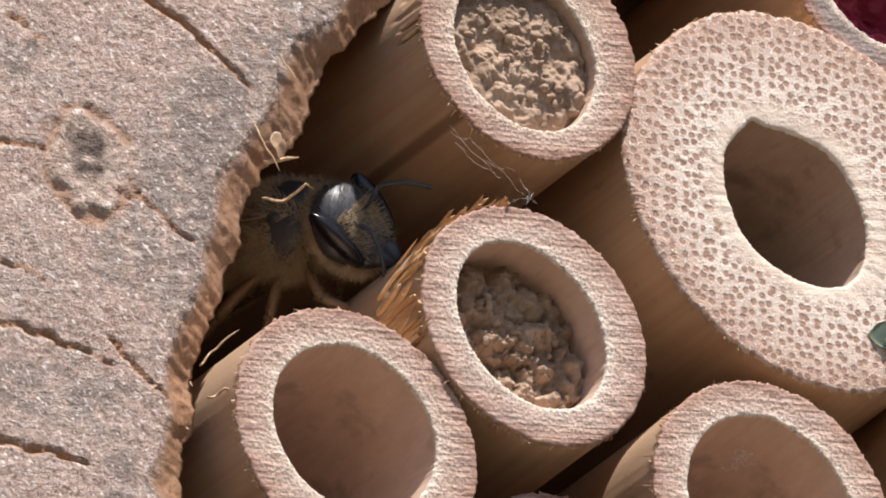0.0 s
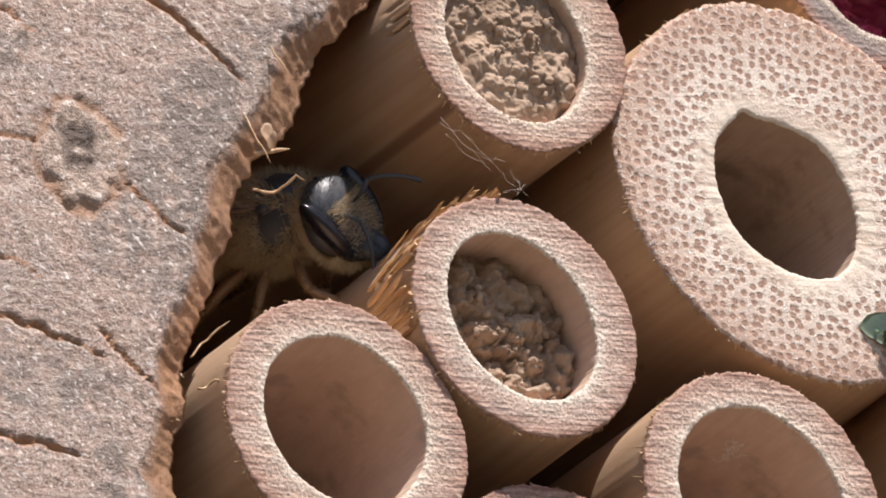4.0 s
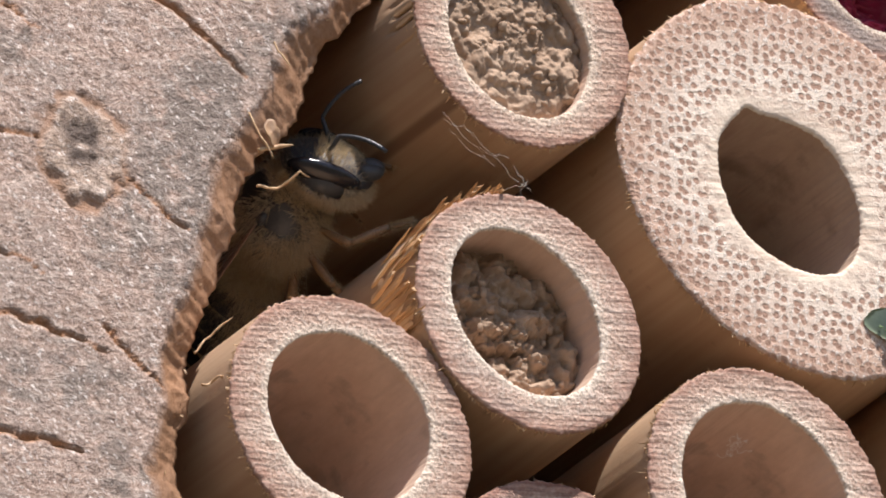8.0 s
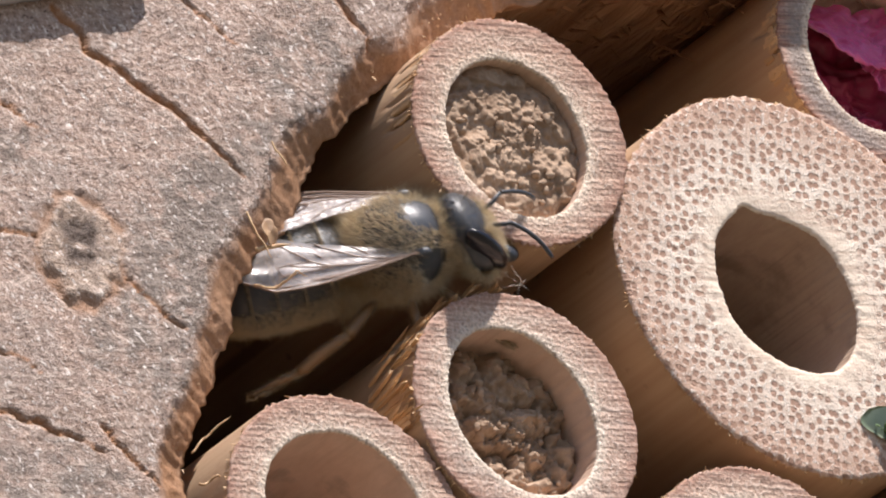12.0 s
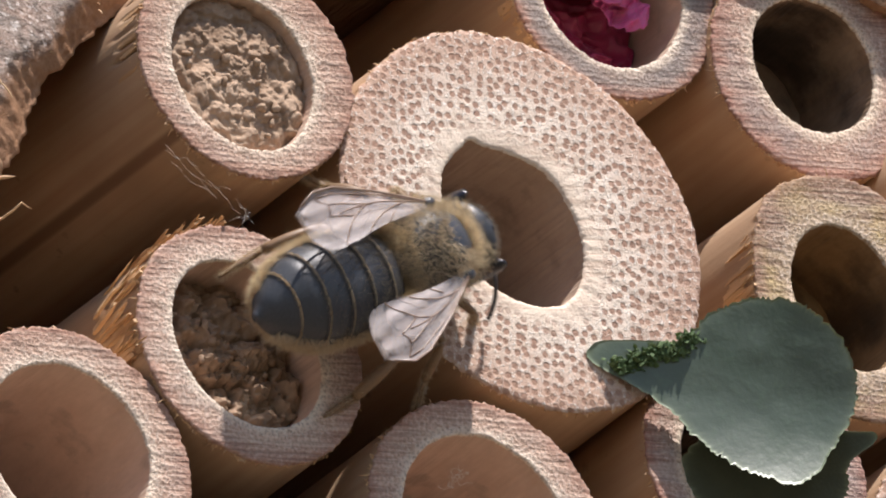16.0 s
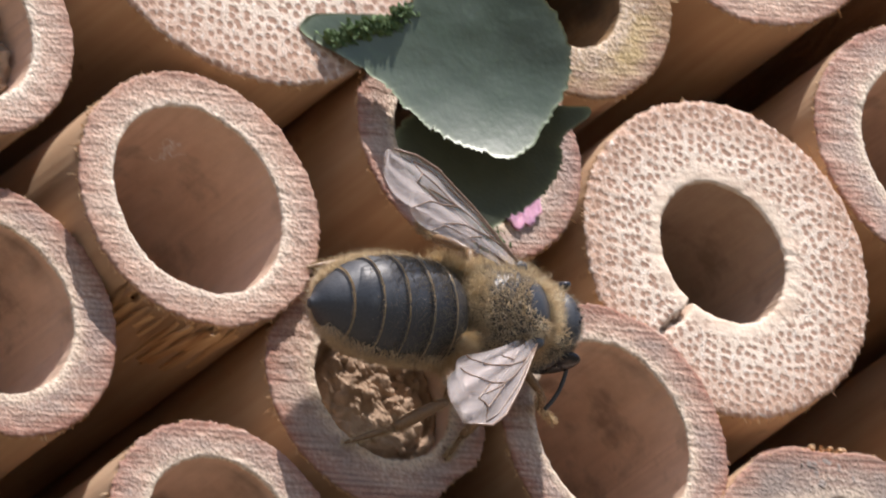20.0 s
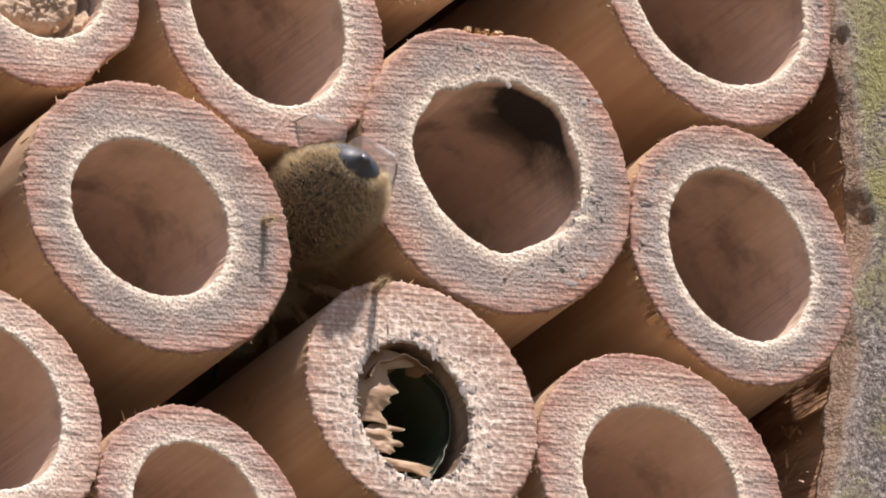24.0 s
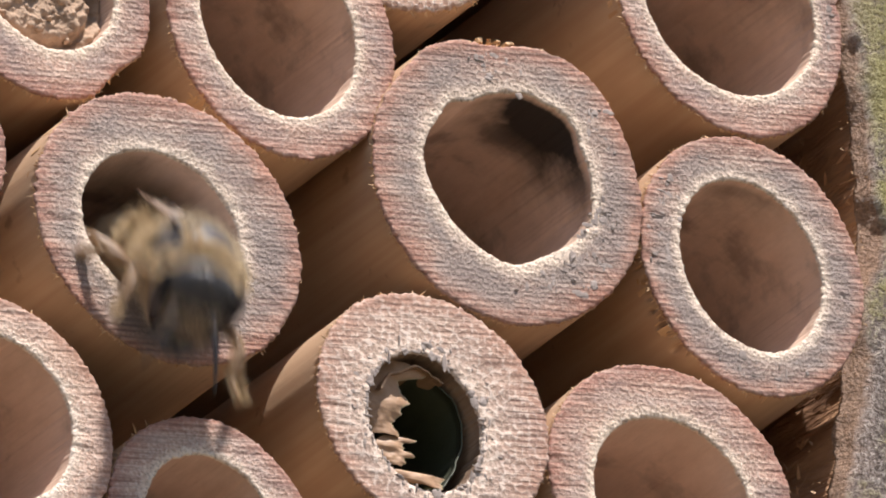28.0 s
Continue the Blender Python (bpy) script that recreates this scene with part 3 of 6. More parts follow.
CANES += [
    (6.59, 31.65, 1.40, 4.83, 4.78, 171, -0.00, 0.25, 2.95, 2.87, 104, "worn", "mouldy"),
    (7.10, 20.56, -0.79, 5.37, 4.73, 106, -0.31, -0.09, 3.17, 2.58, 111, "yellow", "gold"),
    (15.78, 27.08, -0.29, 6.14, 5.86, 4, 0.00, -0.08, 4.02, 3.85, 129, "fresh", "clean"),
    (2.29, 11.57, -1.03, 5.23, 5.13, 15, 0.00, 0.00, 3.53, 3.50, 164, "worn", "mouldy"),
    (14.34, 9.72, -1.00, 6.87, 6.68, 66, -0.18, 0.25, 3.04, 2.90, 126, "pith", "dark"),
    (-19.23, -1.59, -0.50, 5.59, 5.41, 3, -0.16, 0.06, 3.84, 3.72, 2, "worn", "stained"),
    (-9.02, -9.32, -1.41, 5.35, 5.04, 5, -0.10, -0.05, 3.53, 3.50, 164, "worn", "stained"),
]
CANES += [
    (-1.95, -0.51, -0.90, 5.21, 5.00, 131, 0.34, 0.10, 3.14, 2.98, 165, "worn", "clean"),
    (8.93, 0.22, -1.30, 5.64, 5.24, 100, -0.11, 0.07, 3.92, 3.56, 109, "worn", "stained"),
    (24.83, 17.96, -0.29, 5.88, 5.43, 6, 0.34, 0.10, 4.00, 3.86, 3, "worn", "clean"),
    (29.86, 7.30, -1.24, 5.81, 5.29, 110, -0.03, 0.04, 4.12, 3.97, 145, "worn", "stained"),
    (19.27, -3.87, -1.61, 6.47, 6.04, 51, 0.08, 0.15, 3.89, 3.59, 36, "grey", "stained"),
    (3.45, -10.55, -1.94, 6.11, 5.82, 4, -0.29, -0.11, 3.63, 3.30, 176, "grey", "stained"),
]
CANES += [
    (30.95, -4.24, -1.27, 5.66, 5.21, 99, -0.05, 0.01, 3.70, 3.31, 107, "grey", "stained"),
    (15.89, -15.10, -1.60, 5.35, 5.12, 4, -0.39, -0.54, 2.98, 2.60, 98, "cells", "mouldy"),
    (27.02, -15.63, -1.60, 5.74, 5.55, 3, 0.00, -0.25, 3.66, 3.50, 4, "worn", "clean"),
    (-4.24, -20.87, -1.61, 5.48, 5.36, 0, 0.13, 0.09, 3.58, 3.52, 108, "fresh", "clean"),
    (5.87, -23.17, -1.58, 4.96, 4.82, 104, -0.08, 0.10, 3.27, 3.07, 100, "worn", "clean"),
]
FACES = {"yellow": FACE_YELLOW, "fresh": FACE_FRESH, "worn": FACE_WORN, "grey": FACE_GREY, "pith": FACE_PITH, "cells": FACE_CELLS}
BORES = {"dark": BORE_DARK, "gold": BORE_GOLD, "clean": BORE, "stained": BORE_STAINED, "mouldy": BORE_BLACK}
LABELS = {"yellow": "bamboo cane with a yellow-stained end and bore", "fresh": "pale sawn bamboo cane lying in the log's cavity", "worn": "weathered reddish bamboo cane lying in the log's cavity",
          "grey": "grey-stained bamboo cane lying in the log's cavity", "cells": "bamboo cane with a pale netted end, lined with leaf", "pith": "thick-walled bamboo cane with a densely dotted pale end"}
LONG = 27.0
DENTS = {17: [(96, 12, 0.05), (125, 10, -0.02), (58, 20, -0.055), (345, 30, -0.02)], 7: [(140, 16, -0.05)], 13: [(318, 14, 0.10), (146, 24, 0.06)]}   # dents of single canes: degrees, width, depth
SQUARE = {17: -0.045, 3: 0.02}
NICKS = {3: [(122, 7, 0.10), (60, 16, 0.03)], 17: [(50, 18, 0.16), (137, 11, 0.10), (78, 9, 0.04), (22, 12, 0.05), (250, 22, -0.06)]}   # nicks in bores: degrees, width, depth
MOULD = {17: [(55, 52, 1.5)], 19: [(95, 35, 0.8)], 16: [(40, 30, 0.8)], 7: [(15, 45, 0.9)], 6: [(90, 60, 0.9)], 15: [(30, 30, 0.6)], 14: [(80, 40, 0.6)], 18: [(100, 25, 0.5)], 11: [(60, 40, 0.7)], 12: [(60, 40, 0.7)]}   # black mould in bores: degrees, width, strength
SLITS = {0: (128, 196, 8, 2.6), 16: (132, 190, 9, 1.7), 19: (185, 240, 10, 1.0), 14: (140, 180, 4, 1.2), 5: (150, 200, 5, 1.5), 4: (236, 300, 8, 3.4), 9: (285, 325, 5, 2.0)}   # torn slits in outer walls: from, to, count, length
MADE = []


def oval(th, a, b, turn):
    u = th - radians(turn)
    return a * b / np.sqrt((b * np.cos(u)) ** 2 + (a * np.sin(u)) ** 2)


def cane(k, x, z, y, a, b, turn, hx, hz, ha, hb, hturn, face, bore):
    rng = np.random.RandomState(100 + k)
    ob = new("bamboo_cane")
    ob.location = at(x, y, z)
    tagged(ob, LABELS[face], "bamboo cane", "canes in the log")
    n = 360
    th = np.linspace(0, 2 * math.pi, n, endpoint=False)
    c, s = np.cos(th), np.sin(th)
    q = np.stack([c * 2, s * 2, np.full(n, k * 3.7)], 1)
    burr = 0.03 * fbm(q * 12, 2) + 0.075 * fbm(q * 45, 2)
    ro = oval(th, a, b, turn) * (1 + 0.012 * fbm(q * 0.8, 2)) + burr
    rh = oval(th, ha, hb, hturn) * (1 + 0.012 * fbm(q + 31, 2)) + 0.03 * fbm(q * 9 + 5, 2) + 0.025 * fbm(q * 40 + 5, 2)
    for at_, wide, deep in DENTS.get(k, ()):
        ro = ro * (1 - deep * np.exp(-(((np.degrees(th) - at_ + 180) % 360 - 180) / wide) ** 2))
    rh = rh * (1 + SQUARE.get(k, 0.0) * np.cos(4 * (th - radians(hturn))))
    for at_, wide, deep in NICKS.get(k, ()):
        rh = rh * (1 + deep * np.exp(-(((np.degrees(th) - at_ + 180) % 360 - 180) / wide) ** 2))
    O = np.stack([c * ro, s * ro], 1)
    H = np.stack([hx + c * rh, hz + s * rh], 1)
    # sawn end, with softened edges
    ss = np.array([0, 0.012, 0.04, 0.1, 0.2, 0.3, 0.4, 0.5, 0.6, 0.7, 0.8, 0.9, 0.96, 0.99, 1.0])
    drop = np.array([0.10, 0.03, 0.0, 0, 0, 0, 0, 0, 0, 0, 0, 0.0, 0.01, 0.04, 0.11])
    V, ring = [], []
    for t, d in zip(ss, drop):
        p = O * (1 - t) + H * t
        e = 0.03 * fbm(np.stack([p[:, 0] / 0.6, p[:, 1] / 0.25, np.full(n, k)], 1), 3)
        if k == 10 and t > 0.42:
            gap = ((np.degrees(th) - 238 - 3 * math.sin(t * 9) + 180) % 360 - 180) / (0.9 + 0.9 * t)
            e = e + 0.7 * np.exp(-gap ** 2)
        V.append(np.stack([p[:, 0], d + e + 0.05 * (d > 0.1) * rng.rand(n), p[:, 1]], 1))
        ring.append(np.full(n, 1 - t))
    F = strip(len(ss), n)
    extra = {"cell": np.full(n * len(ss), 2250.0 if a > 7.5 else 2600.0)} if face == "pith" else {}
    part("cut_end", np.concatenate(V), F, FACES[face], ob, ring=np.concatenate(ring), **extra)
    # outer wall
    yy = np.array([0, 0.25, 0.6, 0.9, 1.2, 1.6, 2.0, 2.5, 3.2, 4, 5, 6.5, 9, 14, 20, LONG])
    W = []
    for d in yy:
        w = V[0].copy()
        w[:, 1] = w[:, 1] * max(0, 1 - d / 0.6) + d
        g = 1 + 0.006 * fbm(np.stack([c * 3, s * 3, np.full(n, k + d * 0.05)], 1), 2) * min(1, d)
        if k in SLITS:
            a0, a1, count, long = SLITS[k]
            for j in range(count):
                mid = a0 + (a1 - a0) * (j + 0.35 * math.sin(j * 5.3)) / count
                far = long * (0.6 + 0.4 * math.sin(j * 3.1 + k))
                if 0.1 < d < far:
                    g = g * (1 - 0.075 * np.exp(-((np.degrees(th) - mid) / (0.9 + 0.4 * math.sin(j * 2.2))) ** 2))
        g = g * (1 - burr / ro * min(1, d / 0.3))
        w[:, 0] *= g
        w[:, 2] *= g
        W.append(w)
    # one dark brown lengthwise stripe, on the first cane's wall only
    stripe = np.exp(-((np.degrees(th) - 231) / 3.2) ** 6) if k == 0 else np.zeros(n)
    part("culm_wall", np.concatenate(W), strip(len(yy), n)[:, ::-1], SKIN, ob, peel=np.tile(stripe, len(yy)))
    # bore
    B = []
    for d in yy:
        w = V[-1].copy()
        w[:, 1] = w[:, 1] * max(0, 1 - d / 0.6) + d
        g = 1 + 0.02 * fbm(np.stack([c * 2, s * 2, np.full(n, k * 5 + d * 0.2)], 1), 2) * min(1, d / 2)
        w[:, 0] = hx + (w[:, 0] - hx) * g
        w[:, 2] = hz + (w[:, 2] - hz) * g
        B.append(w)
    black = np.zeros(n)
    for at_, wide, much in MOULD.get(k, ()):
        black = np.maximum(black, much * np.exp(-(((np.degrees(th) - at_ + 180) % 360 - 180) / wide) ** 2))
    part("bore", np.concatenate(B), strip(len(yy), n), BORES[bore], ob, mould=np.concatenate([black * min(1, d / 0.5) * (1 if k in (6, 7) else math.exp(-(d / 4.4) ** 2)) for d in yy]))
    # frayed fibres round the saw cut
    m = 280
    i = rng.randint(0, n, m)
    i = np.where(rng.rand(m) < 0.6, (n * 0.68 + rng.normal(size=m) * n * 0.15).astype(int) % n, i)
    base = V[0][i] + np.array([0, 0.05, 0])
    way = np.stack([c[i], rng.normal(size=m) * 0.4 + 0.4, s[i]], 1) + rng.normal(size=(m, 3)) * 0.35
    way *= (rng.gamma(1.7, 0.065, m) / np.linalg.norm(way, axis=1))[:, None]
    SV, SF = spikes(base - way * 0.2, way, rng.uniform(0.02, 0.05, m), rng)
    fr = part("frayed_fibre", SV, SF, FIBRE, ob, "fine torn fibres on the saw edge", smooth=False)
    fr["kind"] = "stuff"
    MADE.append(ob)
    return ob


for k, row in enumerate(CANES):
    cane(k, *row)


# ---- plugs and contents ----
def make_sheet(name, front, back, rough=0.45, vein=0.15, thin=0.25, scale=900, gloss=0.5):
    m, nt, b = material(name, rough, gloss)
    g = grain(nt, scale, 4)
    f = grain(nt, scale * 6, 3)
    c = mix(nt, g, front, back)
    c = mix(nt, mul(nt, ramp(nt, f, (0.55, 0.0), (0.7, 1.0)), vein), c, tuple(min(1, v * 1.8 + 0.04) for v in front))
    c = mix(nt, mul(nt, attr(nt, "rim"), 0.5), c, (0.34, 0.40, 0.24))
    b.inputs["Transmission Weight"].default_value = 0.0
    b.inputs["Subsurface Weight"].default_value = thin
    b.inputs["Subsurface Radius"].default_value = (0.0004, 0.0004, 0.0002)
    b.inputs["Subsurface Scale"].default_value = 1.0
    finish(nt, b, c, f, 0.018)
    return m


LEAF = make_sheet("cut_leaf", (0.034, 0.072, 0.030), (0.088, 0.118, 0.086), 0.46, 0.25, 0.05, 420, 0.9)
# duller copy of the leaf for the inner pieces, their shade put into the green
LEAF_SHADED = make_sheet("shaded_leaf", (0.042, 0.052, 0.028), (0.075, 0.088, 0.052), 0.6, 0.12, 0.05, 1400)
PULP = make_sheet("chewed_leaf_pulp", (0.03, 0.07, 0.02), (0.15, 0.23, 0.09), 0.8, 0.4, 0.05, 2500)
PETAL = make_sheet("magenta_petal", (0.50, 0.03, 0.17), (0.80, 0.20, 0.42), 0.45, 0.5, 0.3)
PETAL_DEEP = make_sheet("crimson_petal", (0.20, 0.008, 0.035), (0.46, 0.035, 0.12), 0.45, 0.4, 0.2)
PETAL_PALE = make_sheet("pale_pink_petal", (0.66, 0.26, 0.44), (0.74, 0.46, 0.58), 0.5, 0.5, 0.3)
DRY_LEAF = make_sheet("dry_brown_leaf", (0.30, 0.17, 0.09), (0.46, 0.30, 0.18), 0.6, 0.3, 0.1)
SILK, _, _b = material("white_silk", 0.5, 0.4)
_b.inputs["Base Color"].default_value = (0.76, 0.71, 0.65, 1)


def thicken(V, F, n_boundary, back):
    """Doubles a sheet (grid rows x cols, closed) into a thin shell."""
    V2 = np.concatenate([V, V + back])
    k = len(V)
    F2 = [tuple(f) for f in F] + [tuple(x + k for x in f[::-1]) for f in F]
    o = k - n_boundary
    F2 += [(o + j, o + (j + 1) % n_boundary, o + k + (j + 1) % n_boundary, o + k + j) for j in range(n_boundary)]
    return V2, F2


def ball(c, r, n=36, m=22):
    th, ph = np.meshgrid(np.linspace(0, 2 * math.pi, n, endpoint=False), np.linspace(0.02, math.pi - 0.02, m))
    d = np.stack([np.sin(ph) * np.cos(th), np.sin(ph) * np.sin(th), np.cos(ph)], -1).reshape(-1, 3)
    return np.array(c) + d * r, strip(m, n)[:, ::-1].tolist() + [tuple(range(n)), tuple(range(n * m - n, n * m))[::-1]]


def mud_plug(k, recess, rough, label, groove=0.0, lumps=((95, 0.35, 0.75), (420, 0.12, 0.32))):
    row = CANES[k]
    hx, hz, ha, hb, ht = row[6:11]
    n, rings = 230, 74
    th = np.linspace(0, 2 * math.pi, n, endpoint=False)
    t = np.linspace(0.004, 1.015, rings)[:, None]
    r = oval(th, ha, hb, ht)[None, :] * t
    X, Z = (hx + r * np.cos(th)).ravel(), (hz + r * np.sin(th)).ravel()
    p = np.stack([X, 0 * X + k * 7, Z], 1)
    w = p + 0.25 * np.stack([fbm(p / 0.6, 2), 0 * X, fbm(p / 0.6 + 4, 2)], 1)
    rng = np.random.RandomState(k + 70)
    h = 0.2 * fbm(p / 1.9, 2)
    for count, small, large in lumps:
        top = np.full(len(X), -0.35 * large)
        for j in range(count):
            g, f = rng.uniform(0, 2 * math.pi), math.sqrt(rng.rand())
            cx, cz, cr = hx + ha * f * math.cos(g), hz + ha * f * math.sin(g), rng.uniform(small, large)
            d2 = ((w[:, 0] - cx) ** 2 + (w[:, 2] - cz) ** 2) / (cr * cr)
            top = np.maximum(top, np.where(d2 < 1, cr * np.sqrt(np.clip(1 - d2, 0, 1)) * 0.8 - 0.3 * cr + rng.uniform(-0.1, 0.1), -9))
        h = h - top
    h = 1.15 * h + 0.15 * fbm(p / 0.26, 3, 0.7)
    y = recess + rough * (h + 0.6) + 0.25 * np.repeat(t[:, 0] ** 8, n) + groove * np.repeat(np.exp(-((t[:, 0] - 0.84) / 0.06) ** 2), n)
    ob = part("mud_plug", np.stack([X, y, Z], 1), strip(rings, n), MUD, loc=(row[0], row[2], row[1]))
    tagged(ob, label, "mud plug", "mud plugs closing canes")
    for j in range(14):
        i = rng.randint(n * 8, n * (rings - 10))
        v, f = ball((0, 0, 0), rng.uniform(0.09, 0.22, 3), 14, 9)
        v = v * (1 + 0.3 * fbm(v * 9 + j, 2))[:, None]
        part("mud_crumb", v, f, MUD, ob, loc=(X[i], y[i] - 0.05, Z[i]))


mud_plug(0, 0.3, 0.38, "crumbly tan mud plug filling a cane flush", 0.0, ((70, 0.3, 0.7), (420, 0.12, 0.30)))
mud_plug(1, 1.35, 0.95, "lumpy brown mud plug sunk inside a cane", 0.0, ((70, 0.4, 0.8), (230, 0.16, 0.38)))
mud_plug(13, 0.45, 0.4, "pale mud plug with a ring groove in a weathered cane", 0.5, ((46, 0.4, 0.9), (260, 0.12, 0.3)))


def cam_point(x, y, z, u, v, w):
    """Offset from a point in mm: u right, v up, w towards the viewer."""
    return Vector((x, y, z)) + RIGHT * u + UP * v - WAY * w


def leaf_piece(name, centre, radius, tails, dish, lean, mat, seed, label, parent=None, squash=1.0):
    """A round piece of leaf with a toothed rim and a drawn-out tail, curved like a dish."""
    rng = np.random.RandomState(seed)
    n, rings = 220, 30
    th = np.linspace(0, 2 * math.pi, n, endpoint=False)
    q = np.stack([np.cos(th) * 2, np.sin(th) * 2, np.full(n, seed)], 1)
    r = radius * (1 + 0.03 * fbm(q * 0.9, 2)) + 0.08 * fbm(q * 16, 2) + 0.09 * rng.rand(n)
    for long, where, wide in tails:
        r = r + long * np.exp(-(((np.degrees(th) - where + 180) % 360 - 180) / wide) ** 2)
    V = []
    for t in np.linspace(0.0008, 1, rings):
        u, v = np.cos(th) * r * t, np.sin(th) * r * t * squash
        w = dish[0] * v * v * np.where(v < 0, 1.0, 0.12) + dish[1] * u * u + dish[2] * u * v + lean[0] * u + lean[1] * v + 0.05 * fbm(np.stack([u / 1.8, v / 1.8, np.full(n, seed)], 1), 2)
        V.append(np.stack([RIGHT[i] * u + UP[i] * v - WAY[i] * w for i in range(3)], 1))
    V, F = thicken(np.concatenate(V), strip(rings, n)[:, ::-1].tolist(), n, np.array(WAY) * 0.14)
    rim = np.repeat(np.linspace(0, 1, rings) ** 30, n)
    return part(name, V, F, mat, loc=centre, rim=np.concatenate([rim, rim]))


def clump(centre, spread, count, size, mat, seed, name, label, category):
    """Chewed leaf pulp: many small torn lumps."""
    rng = np.random.RandomState(seed)
    V, F = [], []
    for k in range(count):
        c = np.array(centre) + rng.normal(size=3) * spread
        n, m = 9, 6
        th, ph = np.meshgrid(np.linspace(0, 2 * math.pi, n, endpoint=False), np.linspace(0.05, math.pi - 0.05, m))
        d = np.stack([np.sin(ph) * np.cos(th), np.sin(ph) * np.sin(th), np.cos(ph)], -1).reshape(-1, 3)
        d = d * (1 + 0.5 * fbm(d * 2.3 + k, 2))[:, None] * (size * rng.uniform(0.6, 1.5, 3) * (1, 0.25, 1)) @ np.linalg.qr(rng.normal(size=(3, 3)))[0]
        F += [tuple(x + k * n * m for x in f) for f in strip(m, n).tolist()]
        V.append(c + d)
    ob = part(name, np.concatenate(V), F, mat, smooth=False)
    ob.location = CENTRE
    tagged(ob, label, category)
    return ob


def thread(points, width, mat, n=6):
    """Vertices and faces of a thin tube along points, tapered at both ends."""
    P = np.asarray(points, float)
    T = np.gradient(P, axis=0)
    T /= np.linalg.norm(T, axis=1)[:, None] + 1e-9
    A = np.cross(T, (0.31, 0.52, 0.79))
    A /= np.linalg.norm(A, axis=1)[:, None] + 1e-9
    B = np.cross(T, A)
    w = np.broadcast_to(np.asarray(width, float), (len(P),))
    th = np.linspace(0, 2 * math.pi, n, endpoint=False)
    V = (P[:, None] + w[:, None, None] * (A[:, None] * np.cos(th)[None, :, None] + B[:, None] * np.sin(th)[None, :, None])).reshape(-1, 3)
    F = strip(len(P), n).tolist() + [tuple(range(n))[::-1], tuple(range(len(V) - n, len(V)))]
    return V, F


